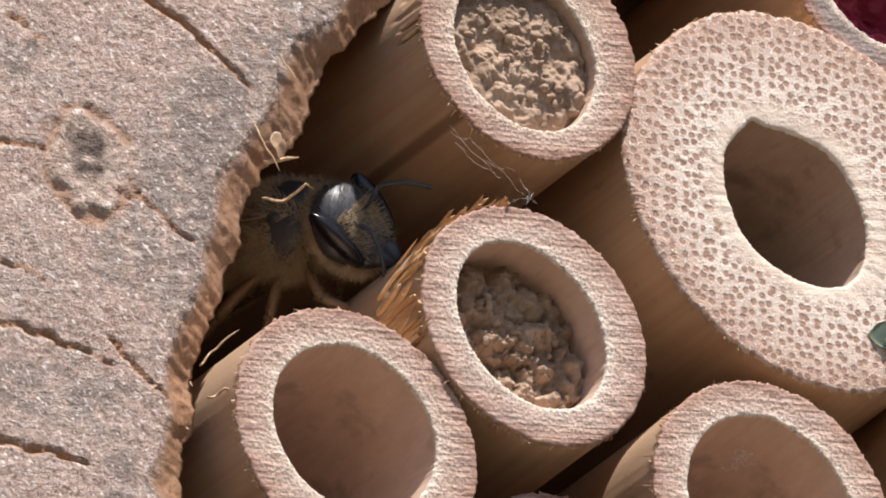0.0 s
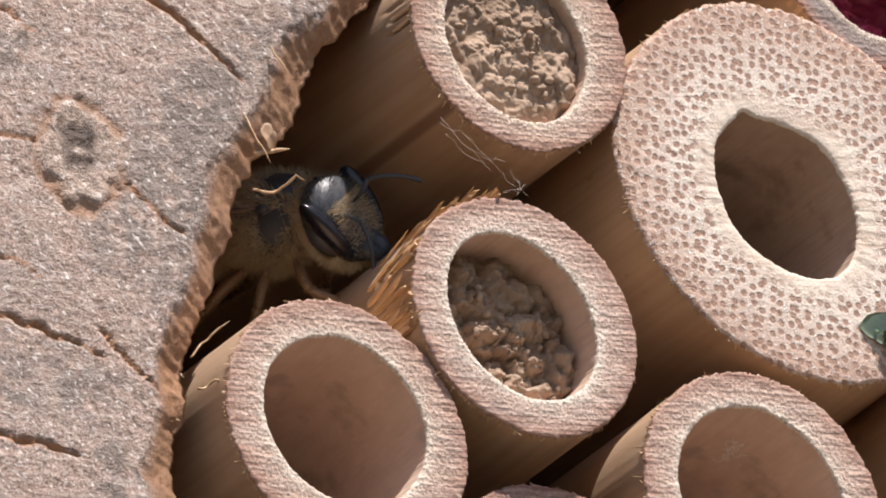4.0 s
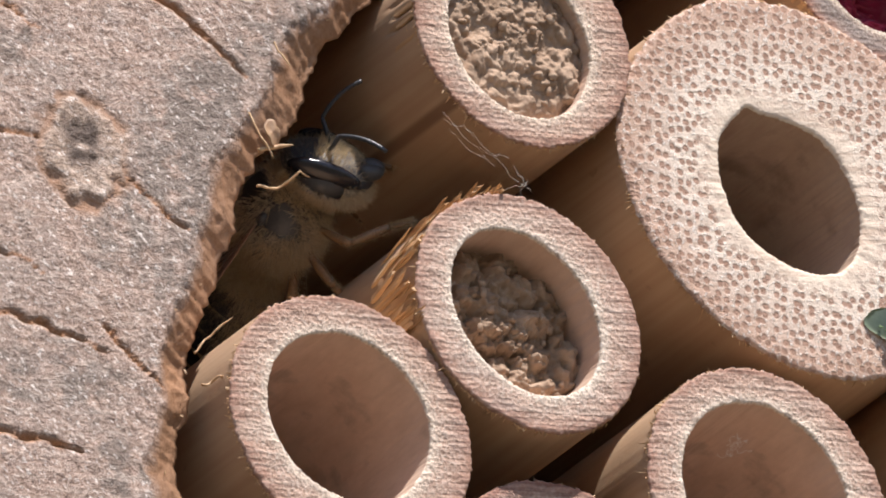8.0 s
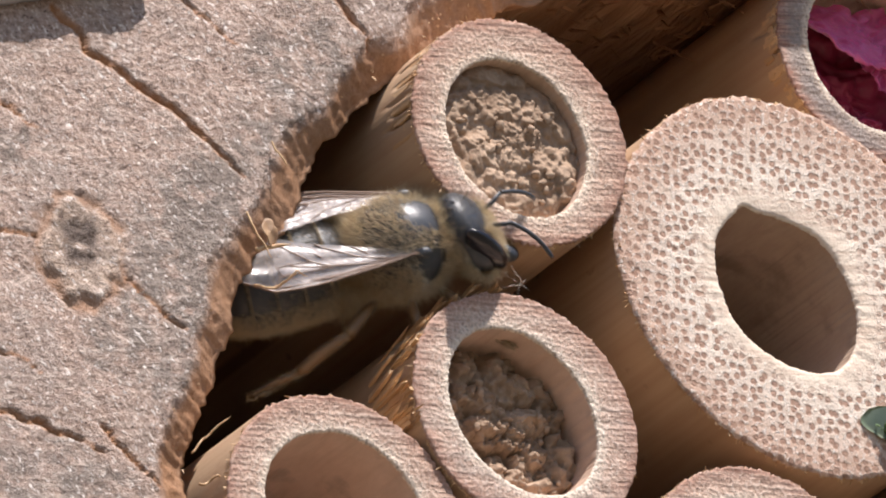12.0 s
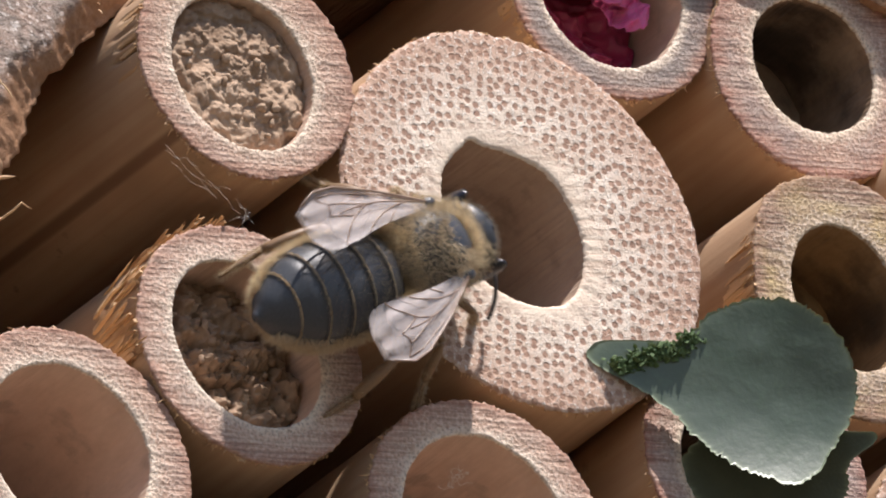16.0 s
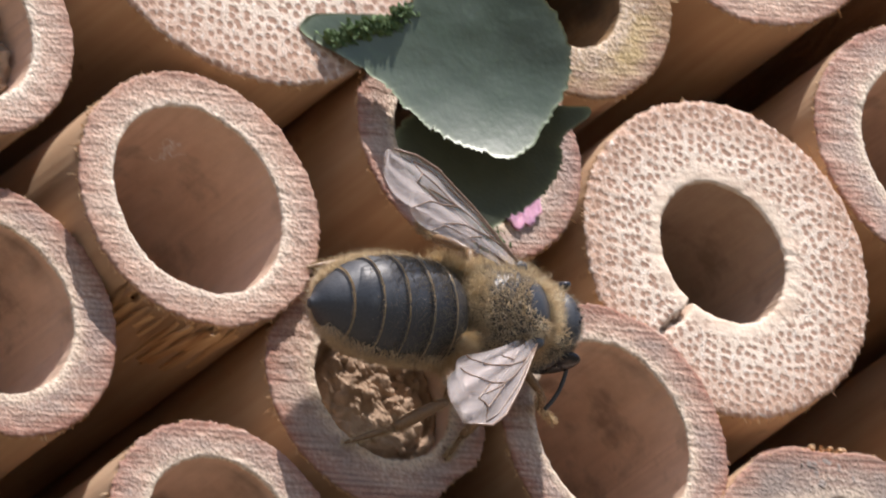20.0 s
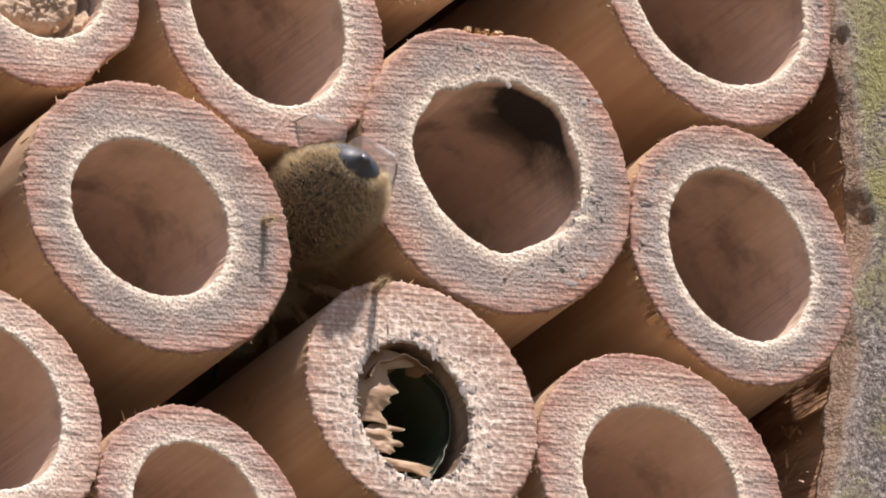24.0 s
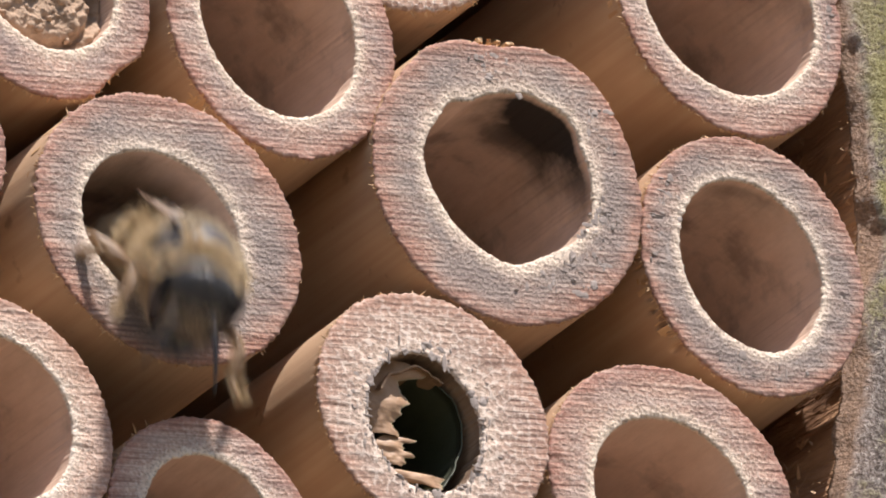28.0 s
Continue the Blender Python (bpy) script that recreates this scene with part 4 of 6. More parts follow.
def contents():
    # leaf plug of the half-closed cane
    a = leaf_piece("leaf_piece", (1.22, -3.4, 13.79), 3.55, [(3.6, 168, 10), (0.7, 184, 9), (0.5, 292, 16), (-0.35, 235, 28)], (0.07, 0.02, 0.02), (-0.16, -0.26), LEAF, 5, "")
    tagged(a, "round cut piece of grey-green leaf standing out of a cane", "leaf piece", "leaf pieces")
    b = leaf_piece("leaf_piece", (2.42, -2.0, 11.12), 3.0, [(1.3, 18, 8), (0.9, 255, 22), (0.7, 180, 18)], (0.04, 0.04, 0.0), (-0.15, -0.10), LEAF_SHADED, 8, "", squash=0.97)
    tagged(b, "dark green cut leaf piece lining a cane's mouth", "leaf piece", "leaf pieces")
    def on_leaf(u, v):
        """How far the large piece stands out towards the viewer."""
        return 0.07 * v * v * (1.0 if v < 0 else 0.12) + 0.02 * u * u + 0.02 * u * v - 0.16 * u - 0.26 * v
    for u, v, count in ((-5.6, 0.9, 190), (-4.9, 1.15, 190), (-4.2, 1.3, 200), (-3.5, 1.5, 200), (-2.9, 1.9, 120)):
        clump(tuple(cam_point(1.22, -3.4, 13.79, u, v, on_leaf(u, v) + 0.05)), (0.34, 0.08, 0.14), count, 0.10, PULP, 60 + count + int(u * 10), "leaf_pulp", "dark green chewed leaf pulp on a leaf's edge", "leaf pulp")
    clump((3.1, -1.3, 7.3), (0.25, 0.12, 0.28), 190, 0.11, PULP, 4, "leaf_pulp", "dark green crumbs of leaf pulp on a cane", "leaf pulp")
    # petals: a crimson one deep in the bore, folded pink ones over it
    row = CANES[5]
    for j, (mat, u0, v0, ru, rv, back, tip, fold, turn) in enumerate(((PETAL_DEEP, 0.0, 0.0, 3.3, 3.3, 3.4, 0.0, 0.5, 0), (PETAL, -0.9, 1.15, 2.3, 1.5, 1.3, -0.75, 0.55, -18), (PETAL, 0.9, 1.5, 1.5, 1.5, 1.2, -0.5, 0.6, 35),
                                                                       (PETAL, 1.3, 0.1, 0.95, 1.3, 1.2, -0.35, 0.5, 60), (PETAL_DEEP, -0.7, -1.2, 1.7, 1.2, 2.4, -0.4, 0.5, -40), (PETAL_DEEP, 0.3, -1.7, 1.3, 0.9, 2.6, -0.5, 0.45, 10))):
        n, rings = 110, 30
        th = np.linspace(0, 2 * math.pi, n, endpoint=False)
        q = np.stack([np.cos(th) * 1.5, np.sin(th) * 1.5, np.full(n, j * 4.1)], 1)
        edge = 1 + 0.10 * fbm(q, 3) + 0.05 * fbm(q * 6, 2)
        t = np.linspace(0.01, 1, rings)[:, None]
        A, B = (np.cos(th) * edge * t * ru).ravel(), (np.sin(th) * edge * t * rv).ravel()
        c, s_ = math.cos(radians(turn)), math.sin(radians(turn))
        X, Z = row[6] + u0 + A * c - B * s_, row[7] + v0 + A * s_ + B * c
        r = np.hypot(X - row[6], Z - row[7]) / 3.32
        X, Z = row[6] + (X - row[6]) / np.maximum(r, 1), row[7] + (Z - row[7]) / np.maximum(r, 1)
        p = np.stack([A / 1.5, B / 0.7, np.full(len(A), j * 5.0)], 1)
        y = back - tip * B / rv + fold * 0.8 * fbm(p, 2) + 0.22 * fbm(p * 2.7, 2) + 0.06 * fbm(p * 8, 2) + 0.35 * np.maximum(r - 0.8, 0)
        V, F = thicken(np.stack([X, y, Z], 1), strip(rings, n).tolist(), n, np.array((0, 0.06, 0)))
        ob = part("petal_piece", V, F, mat, loc=(row[0], row[2], row[1]), rim=np.zeros(len(V)))
        tagged(ob, "crumpled magenta petal stuffed into a cane" if mat is PETAL else "deep crimson petal pressed into a cane's bore", "petal", "petals plugging a cane")
    # pale petal scrap on the half-closed cane's end
    x, z, y = CANES[9][:3]
    n, rings = 50, 14
    th = np.linspace(0, 2 * math.pi, n, endpoint=False)
    V = []
    for t in np.linspace(0.02, 1, rings):
        r = t * (0.75 + 0.2 * fbm(np.stack([np.cos(th) * 2, np.sin(th) * 2, 0 * th], 1), 2))
        X, Z = np.cos(th) * r * 1.2, np.sin(th) * r * 1.5
        V.append(np.stack([X, -0.14 + 0.05 * fbm(np.stack([X * 9, Z * 2, 0 * X], 1), 2), Z], 1))
    V, F = thicken(np.concatenate(V), strip(rings, n).tolist(), n, np.array((0, 0.1, 0)))
    ob = part("petal_scrap", V, F, PETAL_PALE, loc=(4.45, y, 9.35))
    tagged(ob, "pale pink petal scrap stuck on a cane's end", "petal")
    # torn leaf lining of another cane
    row = CANES[20]

    def curl(r0, a0, a1, d0, d1, mat, seed, label, jag):
        m, l = 100, 16
        ang = np.radians(np.linspace(a0, a1, m))
        V = []
        for i, s in enumerate(np.linspace(0, 1, l)):
            front = d0 + jag * (fbm(np.stack([ang * 4, 0 * ang, np.full(m, seed)], 1), 3))
            yy = front + (d1 - front) * s
            rr = r0 * (1 - 0.09 * (1 - s)) + 0.12 * fbm(np.stack([ang * 3, np.full(m, s * 2), np.full(m, seed + 3)], 1), 2)
            V.append(np.stack([row[6] + rr * np.cos(ang) * row[9] / row[8], yy, row[7] + rr * np.sin(ang)], 1))
        V = np.concatenate(V)
        F = strip(l, m, False).tolist()
        k = len(V)
        V2 = np.concatenate([V, V * (0.96, 1, 0.96)])
        F2 = [tuple(f) for f in F] + [tuple(x + k for x in f[::-1]) for f in F] + [(j, j + 1, k + j + 1, k + j) for j in range(m - 1)]
        ob = part("leaf_lining", V2, F2, mat, loc=(row[0], row[2], row[1]))
        tagged(ob, label, "leaf piece", "leaf pieces")
    curl(2.8, -78, 88, 0.8, 8, LEAF_SHADED, 3, "dark green curled leaf lining a cane's bore", 0.12)
    curl(2.8, 60, 150, 0.35, 6, DRY_LEAF, 5, "dry olive leaf edge round a cane's bore", 0.15)

    def scrap(x0, x1, z0, z1, y0, bulge, jag, mat, seed, label, cut=()):
        """A torn, bent leaf flap across the bore: jagged on the side of its higher x."""
        m, l = 60, 22
        zz = np.linspace(z0, z1, m)
        side = x1 + jag * fbm(np.stack([zz * 2.6, 0 * zz, np.full(m, seed)], 1), 4, 0.75)
        for mid, wide, deep in cut:
            side = side - deep * np.exp(-((zz - mid) / wide) ** 2)
        lean = x0 + 0.35 * np.abs(np.linspace(-1, 1, m)) ** 2.5 * (x1 - x0)
        V = []
        for t in np.linspace(0, 1, l):
            X = lean + (side - lean) * t
            V.append(np.stack([row[6] + X, y0 - bulge * np.sin(t * 2.2) + 0.12 * fbm(np.stack([X * 1.2, zz * 1.2, np.full(m, seed)], 1), 3), row[7] + zz], 1))
        V = np.concatenate(V)
        F = strip(l, m, False).tolist()
        k = len(V)
        F2 = [tuple(f) for f in F] + [tuple(x + k for x in f[::-1]) for f in F]
        rim = np.clip(np.repeat(np.linspace(-18, 1, l), m), 0, 1)
        ob = part("leaf_scrap", np.concatenate([V, V + (0, 0.07, 0)]), F2, mat, loc=(row[0], row[2], row[1]), rim=np.concatenate([rim, rim]))
        tagged(ob, label, "leaf piece", "leaf pieces")
    scrap(-2.35, -0.75, -0.5, 2.75, 0.95, 0.3, 0.13, DRY_LEAF, 9, "torn dry brown leaf flap in a cane's bore", ((2.45, 0.35, -1.1), (1.1, 0.3, -0.45), (0.0, 0.3, 0.3)))
    scrap(-1.7, -0.45, -1.75, -0.45, 0.95, 0.25, 0.3, DRY_LEAF, 21, "dry brown leaf shred in a cane's bore", ((-0.55, 0.15, -0.3),))
    scrap(-1.3, 1.15, -2.45, -1.95, 0.7, 0.25, 0.2, DRY_LEAF, 33, "dry brown leaf edge rolled at a bore's foot")
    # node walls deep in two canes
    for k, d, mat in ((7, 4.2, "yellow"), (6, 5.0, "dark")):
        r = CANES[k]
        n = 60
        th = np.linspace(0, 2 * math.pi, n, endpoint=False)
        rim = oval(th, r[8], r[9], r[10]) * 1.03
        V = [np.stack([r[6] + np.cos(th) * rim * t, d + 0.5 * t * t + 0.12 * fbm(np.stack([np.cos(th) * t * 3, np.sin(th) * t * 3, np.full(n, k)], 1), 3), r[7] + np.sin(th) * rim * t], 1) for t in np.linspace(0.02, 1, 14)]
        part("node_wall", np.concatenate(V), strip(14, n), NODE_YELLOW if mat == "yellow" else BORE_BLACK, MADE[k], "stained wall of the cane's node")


NODE_YELLOW = make_bore("golden_node", (0.50, 0.33, 0.15), (0.36, 0.21, 0.09), 0.6)
contents()


def wavy(a, b, amp, seed, n=24):
    t = np.linspace(0, 1, n)[:, None]
    a, b = np.array(a, float), np.array(b, float)
    k = np.concatenate([t * 2.2 + seed, t * 0 + 3, t * 0], 1)
    off = np.stack([fbm(k, 3), fbm(k + 11, 3), fbm(k + 23, 3)], 1)
    return a + (b - a) * t + amp * off * np.sin(t * math.pi)


def hairs():
    log = bpy.data.objects["hollow_log"]
    for j, (a, b, w, amp) in enumerate([
            ((-33.6, -0.3, 16.4), (-32.8, -0.9, 14.3), 0.05, 0.1), ((-33.2, -0.2, 13.3), (-31.1, -0.8, 14.0), 0.06, 0.5),
            ((-32.4, -0.2, 19.9), (-31.8, -0.5, 18.8), 0.04, 0.1), ((-36.0, -0.2, 5.2), (-34.6, -0.8, 6.9), 0.05, 0.2),
            ((-35.6, -0.1, 4.0), (-34.6, -0.4, 4.3), 0.06, 0.2), ((-32.9, 0.1, 15.1), (-31.5, -0.2, 15.6), 0.10, 0.05)]):
        w_ = w * np.concatenate([np.linspace(1, 0.9, 16), np.linspace(0.9, 0.15, 8)])
        V, F = thread(wavy(a, b, amp, j * 5.1), w_, FIBRE)
        part("splinter", V, F, FIBRE, log, "pale bent splinter on the lip")
    # a pale flake caught on the lip
    t = np.linspace(0, 2 * math.pi, 40, endpoint=False)
    r = 0.42 * (1 + 0.25 * fbm(np.stack([np.cos(t) * 1.5, np.sin(t) * 1.5, 0 * t], 1), 3))
    V = [np.stack([np.cos(t) * r * q, 0.15 * np.cos(t) * q * q - 0.1 * np.sin(2 * t) * q, np.sin(t) * r * 1.25 * q], 1) for q in np.linspace(0.02, 1, 8)]
    V, F = thicken(np.concatenate(V), strip(8, 40).tolist(), 40, np.array((0, 0.05, 0)))
    part("wood_flake", V, F, DRY_LEAF, log, "pale flake of wood caught on the lip", loc=(-32.45, -0.2, 15.9))
    # torn fibre bundles along the outer walls
    for k, a0, a1, count, long, lift in ((1, 100, 200, 90, 3.6, 0.22), (1, 75, 130, 40, 0.8, 0.05), (7, 120, 200, 90, 2.4, 0.12), (0, 130, 200, 26, 2.0, 0.05), (5, 150, 230, 70, 1.2, 0.05),
                                         (3, 85, 130, 90, 0.9, 0.12), (3, 180, 230, 60, 1.2, 0.02), (4, 235, 300, 34, 4.6, 0.16), (16, 150, 205, 14, 1.2, 0.04), (19, 170, 230, 26, 1.1, 0.04),
                                         (10, 40, 75, 20, 0.6, 0.05), (14, 225, 275, 70, 1.3, 0.1), (17, 80, 125, 36, 0.5, 0.1), (15, 175, 225, 60, 1.0, 0.06), (9, 280, 330, 40, 1.3, 0.1), (2, 340, 380, 30, 0.5, 0.1), (18, 140, 190, 10, 1.2, 0.03)):
        r = CANES[k]
        rng = np.random.RandomState(50 + k + a0)
        t = np.radians(rng.uniform(a0, a1, count))
        ro = oval(t, r[3], r[4], r[5]) * (0.985 + lift * 0.1 * rng.rand(count))
        start = rng.uniform(0.3, 1.0, count) * long
        base = np.stack([np.cos(t) * ro, start, np.sin(t) * ro], 1)
        way = np.stack([np.cos(t) * lift * rng.rand(count), -np.ones(count), np.sin(t) * lift * rng.rand(count)], 1)
        way = way * (start + rng.uniform(-0.8, -0.05 + lift * 0.4, count))[:, None]
        V, F = slats(base, way, rng.uniform(0.04, 0.14, count), rng)
        fr = part("torn_fibre", V, F, FIBRE, MADE[k], "torn lengthwise fibres on the outer wall", smooth=False)
        fr["kind"] = "stuff"
    # cobweb in one bore
    rng = np.random.RandomState(6)
    r = CANES[4]
    ob = new("cobweb")
    ob.location = at(r[0], r[2], r[1])
    tagged(ob, "tangled white wisp of silk in a cane's mouth", "cobweb")
    for j in range(9):
        c = np.array((-0.7, 1.3, 2.5)) + rng.normal(size=3) * 0.12
        V, F = thread(wavy(c, c + rng.normal(size=3) * 0.3, 0.3, j * 3.3), 0.011, SILK, 5)
        part("silk_strand", V, F, SILK, ob)

    # loose threads from one cane's rim to the next
    ob = new("cobweb")
    ob.location = CENTRE
    tagged(ob, "fine white spider threads between two canes", "cobweb")
    for j, (a, b) in enumerate((((-25.66, -1.9, 17.87), (-23.25, -1.8, 16.2)), ((-25.4, -1.9, 17.19), (-23.51, -1.8, 16.38)), ((-25.66, -1.9, 17.62), (-24.23, -1.9, 17.14)), ((-24.07, -1.85, 16.83), (-21.89, -1.5, 15.95)), ((-22.21, -1.6, 16.57), (-21.37, -1.5, 15.72)), ((-22.54, -1.5, 15.52), (-21.5, -1.5, 16.18)), ((-22.02, -1.5, 16.42), (-21.76, -1.5, 15.11)), ((-24.62, -1.9, 17.41), (-22.63, -1.85, 16.72)))):
        V, F = thread(wavy(a, b, 0.25, j * 2.7), 0.005, SILK, 5)
        part("silk_strand", V, F, SILK, ob)


hairs()


def crumbs():
    """Dirt grains stuck on weathered ends: cane, degrees, spread in degrees, nearness to the rim, count."""
    dirt = make_bore("grey_dirt", (0.42, 0.36, 0.32), (0.24, 0.20, 0.175), 0.1)
    for k, where, wide, r0, count in ((17, 352, 9, 0.3, 60), (17, 42, 8, 0.6, 26), (17, 98, 8, 0.45, 50), (17, 327, 10, 0.5, 26), (19, 170, 20, 0.55, 40), (19, 285, 16, 0.5, 34), (17, 300, 14, 0.3, 20), (15, 330, 14, 0.5, 24), (16, 20, 20, 0.5, 14), (20, 200, 60, 0.06, 90), (20, 330, 50, 0.06, 80), (20, 80, 40, 0.05, 40)):
        r = CANES[k]
        rng = np.random.RandomState(k * 7 + where)
        V, F = [], []
        for j in range(count):
            a = radians(rng.normal(where, wide))
            t = np.clip(rng.normal(r0, 0.16), 0.03, 0.97)
            o, h = oval(a, r[3], r[4], r[5]), oval(a, r[8], r[9], r[10])
            c = np.array([math.cos(a) * (o * t + h * (1 - t)) + r[6] * (1 - t), 0.01, math.sin(a) * (o * t + h * (1 - t)) + r[7] * (1 - t)])
            v, f = ball((0, 0, 0), rng.gamma(2.0, 0.042, 3) * (1.15, 0.4, 1.15), 8, 6)
            v = v * (1 + 0.4 * fbm(v * 14 + j, 2))[:, None]
            F += [tuple(x + j * len(v) for x in q) for q in f]
            V.append(v + c)
        ob = part("dirt", np.concatenate(V), F, dirt, MADE[k], "grey grains of dirt on the cut end", smooth=False)
        ob["kind"] = "stuff"


crumbs()


def metal_plate():
    """Galvanised plate nailed on the log's face, with a rolled lower edge."""
    m, nt, b = material("galvanised_metal", 0.48, 0.5)
    b.inputs["Metallic"].default_value = 0.9
    finish(nt, b, ramp(nt, grain(nt, 700, 4), (0.3, (0.28, 0.27, 0.27)), (0.7, (0.58, 0.57, 0.57))), grain(nt, 2500, 3), 0.04)
    ob = new("metal_plate")
    ob.location = at(-44.2, -0.3, 22.65)
    tagged(ob, "dull galvanised metal plate with a rolled edge on the log", "metal plate")
    x0, x1 = -7.0, 6.1
    slope = math.tan(radians(22))
    V, F = [], []
    xs = np.linspace(x0, x1, 40)
    for y in (0.0, 0.35):
        for t in np.linspace(0, 1, 10):
            V += [(x - 8 * t * (x - x0) / (x1 - x0), y + 0.05 * math.sin(x), x * slope + 0.5 + 5 * t) for x in xs]
    k = 400
    q = strip(10, 40, False).tolist()
    F = [tuple(f) for f in q] + [tuple(v + k for v in f[::-1]) for f in q]
    dark, nt, _ = material("dark_plate", 0.35, 0.5)
    finish(nt, dark.node_tree.nodes["Principled BSDF"], ramp(nt, grain(nt, 500, 4), (0.35, (0.05, 0.06, 0.06)), (0.65, (0.20, 0.22, 0.21))), grain(nt, 2500, 3), 0.04)
    part("plate", V, F, dark, ob, "dark grey plate surface")
    P = np.stack([np.linspace(x0, x1, 40), np.full(40, -0.1), np.linspace(x0, x1, 40) * slope + 0.35], 1)
    w = 0.32 + 0.02 * np.sin(np.arange(40) * 1.7)
    w[-3:] *= (0.95, 0.8, 0.5)
    V, F = thread(P, w, m, 12)
    part("rolled_edge", V, F, m, ob)


metal_plate()


# ---- the bee ----
def make_chitin(name, colour, rough):
    m, nt, b = material(name, rough, 0.5)
    g = grain(nt, 9000, 3)
    c = mix(nt, g, colour, tuple(v * 2.2 for v in colour))
    finish(nt, b, c, g, 0.011)
    return m


def make_fur(name, dark, light):
    m, nt, b = material(name, 0.55, 0.3)
    c = mix(nt, nd(nt, "NewGeometry").outputs["Random Per Island"], dark, light)
    finish(nt, b, c)
    glow = nd(nt, "BsdfTranslucent", {"Color": c})
    both = nd(nt, "MixShader", {0: 0.55, 1: b.outputs[0], 2: glow.outputs[0]})
    nt.links.new(both.outputs[0], nt.nodes["Material Output"].inputs["Surface"])
    return m


def make_wing():
    m, nt, b = material("wing_membrane", 0.28, 0.6)
    g = grain(nt, 1500, 3)
    finish(nt, b, mix(nt, g, (0.66, 0.58, 0.55), (0.86, 0.79, 0.76)), grain(nt, 2500, 3), 0.05)
    b.inputs["Alpha"].default_value = 0.28
    return m


CHITIN = make_chitin("black_chitin", (0.032, 0.035, 0.041), 0.42)
CHITIN_EYE = make_chitin("black_eye", (0.010, 0.010, 0.014), 0.16)
CHITIN_LEG = make_chitin("dark_leg", (0.14, 0.085, 0.045), 0.42)
FUR_GOLD = make_fur("golden_fur", (0.62, 0.50, 0.33), (0.97, 0.90, 0.74))
FUR_BROWN = make_fur("brown_fur", (0.50, 0.41, 0.29), (0.95, 0.87, 0.71))
FUR_GREY = make_fur("grey_fur", (0.20, 0.17, 0.13), (0.55, 0.49, 0.40))
FUR_PALE = make_fur("pale_fur", (0.55, 0.43, 0.26), (0.85, 0.76, 0.58))
WING, VEIN = make_wing(), make_chitin("wing_vein", (0.17, 0.115, 0.085), 0.35)


def fur(points, normals, length, width, rng, lean, spread=0.35):
    way = normals + np.array(lean) + rng.normal(size=points.shape) * spread
    way *= (length * rng.uniform(0.55, 1.2, len(points)) / np.linalg.norm(way, axis=1))[:, None]
    return spikes(points - normals * 0.03, way, width, rng, 0.3)


def on_ball(c, r, count, rng, keep):
    d = rng.normal(size=(count * 3, 3))
    d /= np.linalg.norm(d, axis=1)[:, None]
    d = d[keep(d)][:count]
    nrm = d / np.array(r)
    return np.array(c) + d * r, nrm / np.linalg.norm(nrm, axis=1)[:, None]


def stuff(ob):
    ob["kind"] = "stuff"
    return ob


def joint(name, parent, loc):
    e = new(name)
    e.parent = parent
    e.location = Vector(loc) * MM
    return e


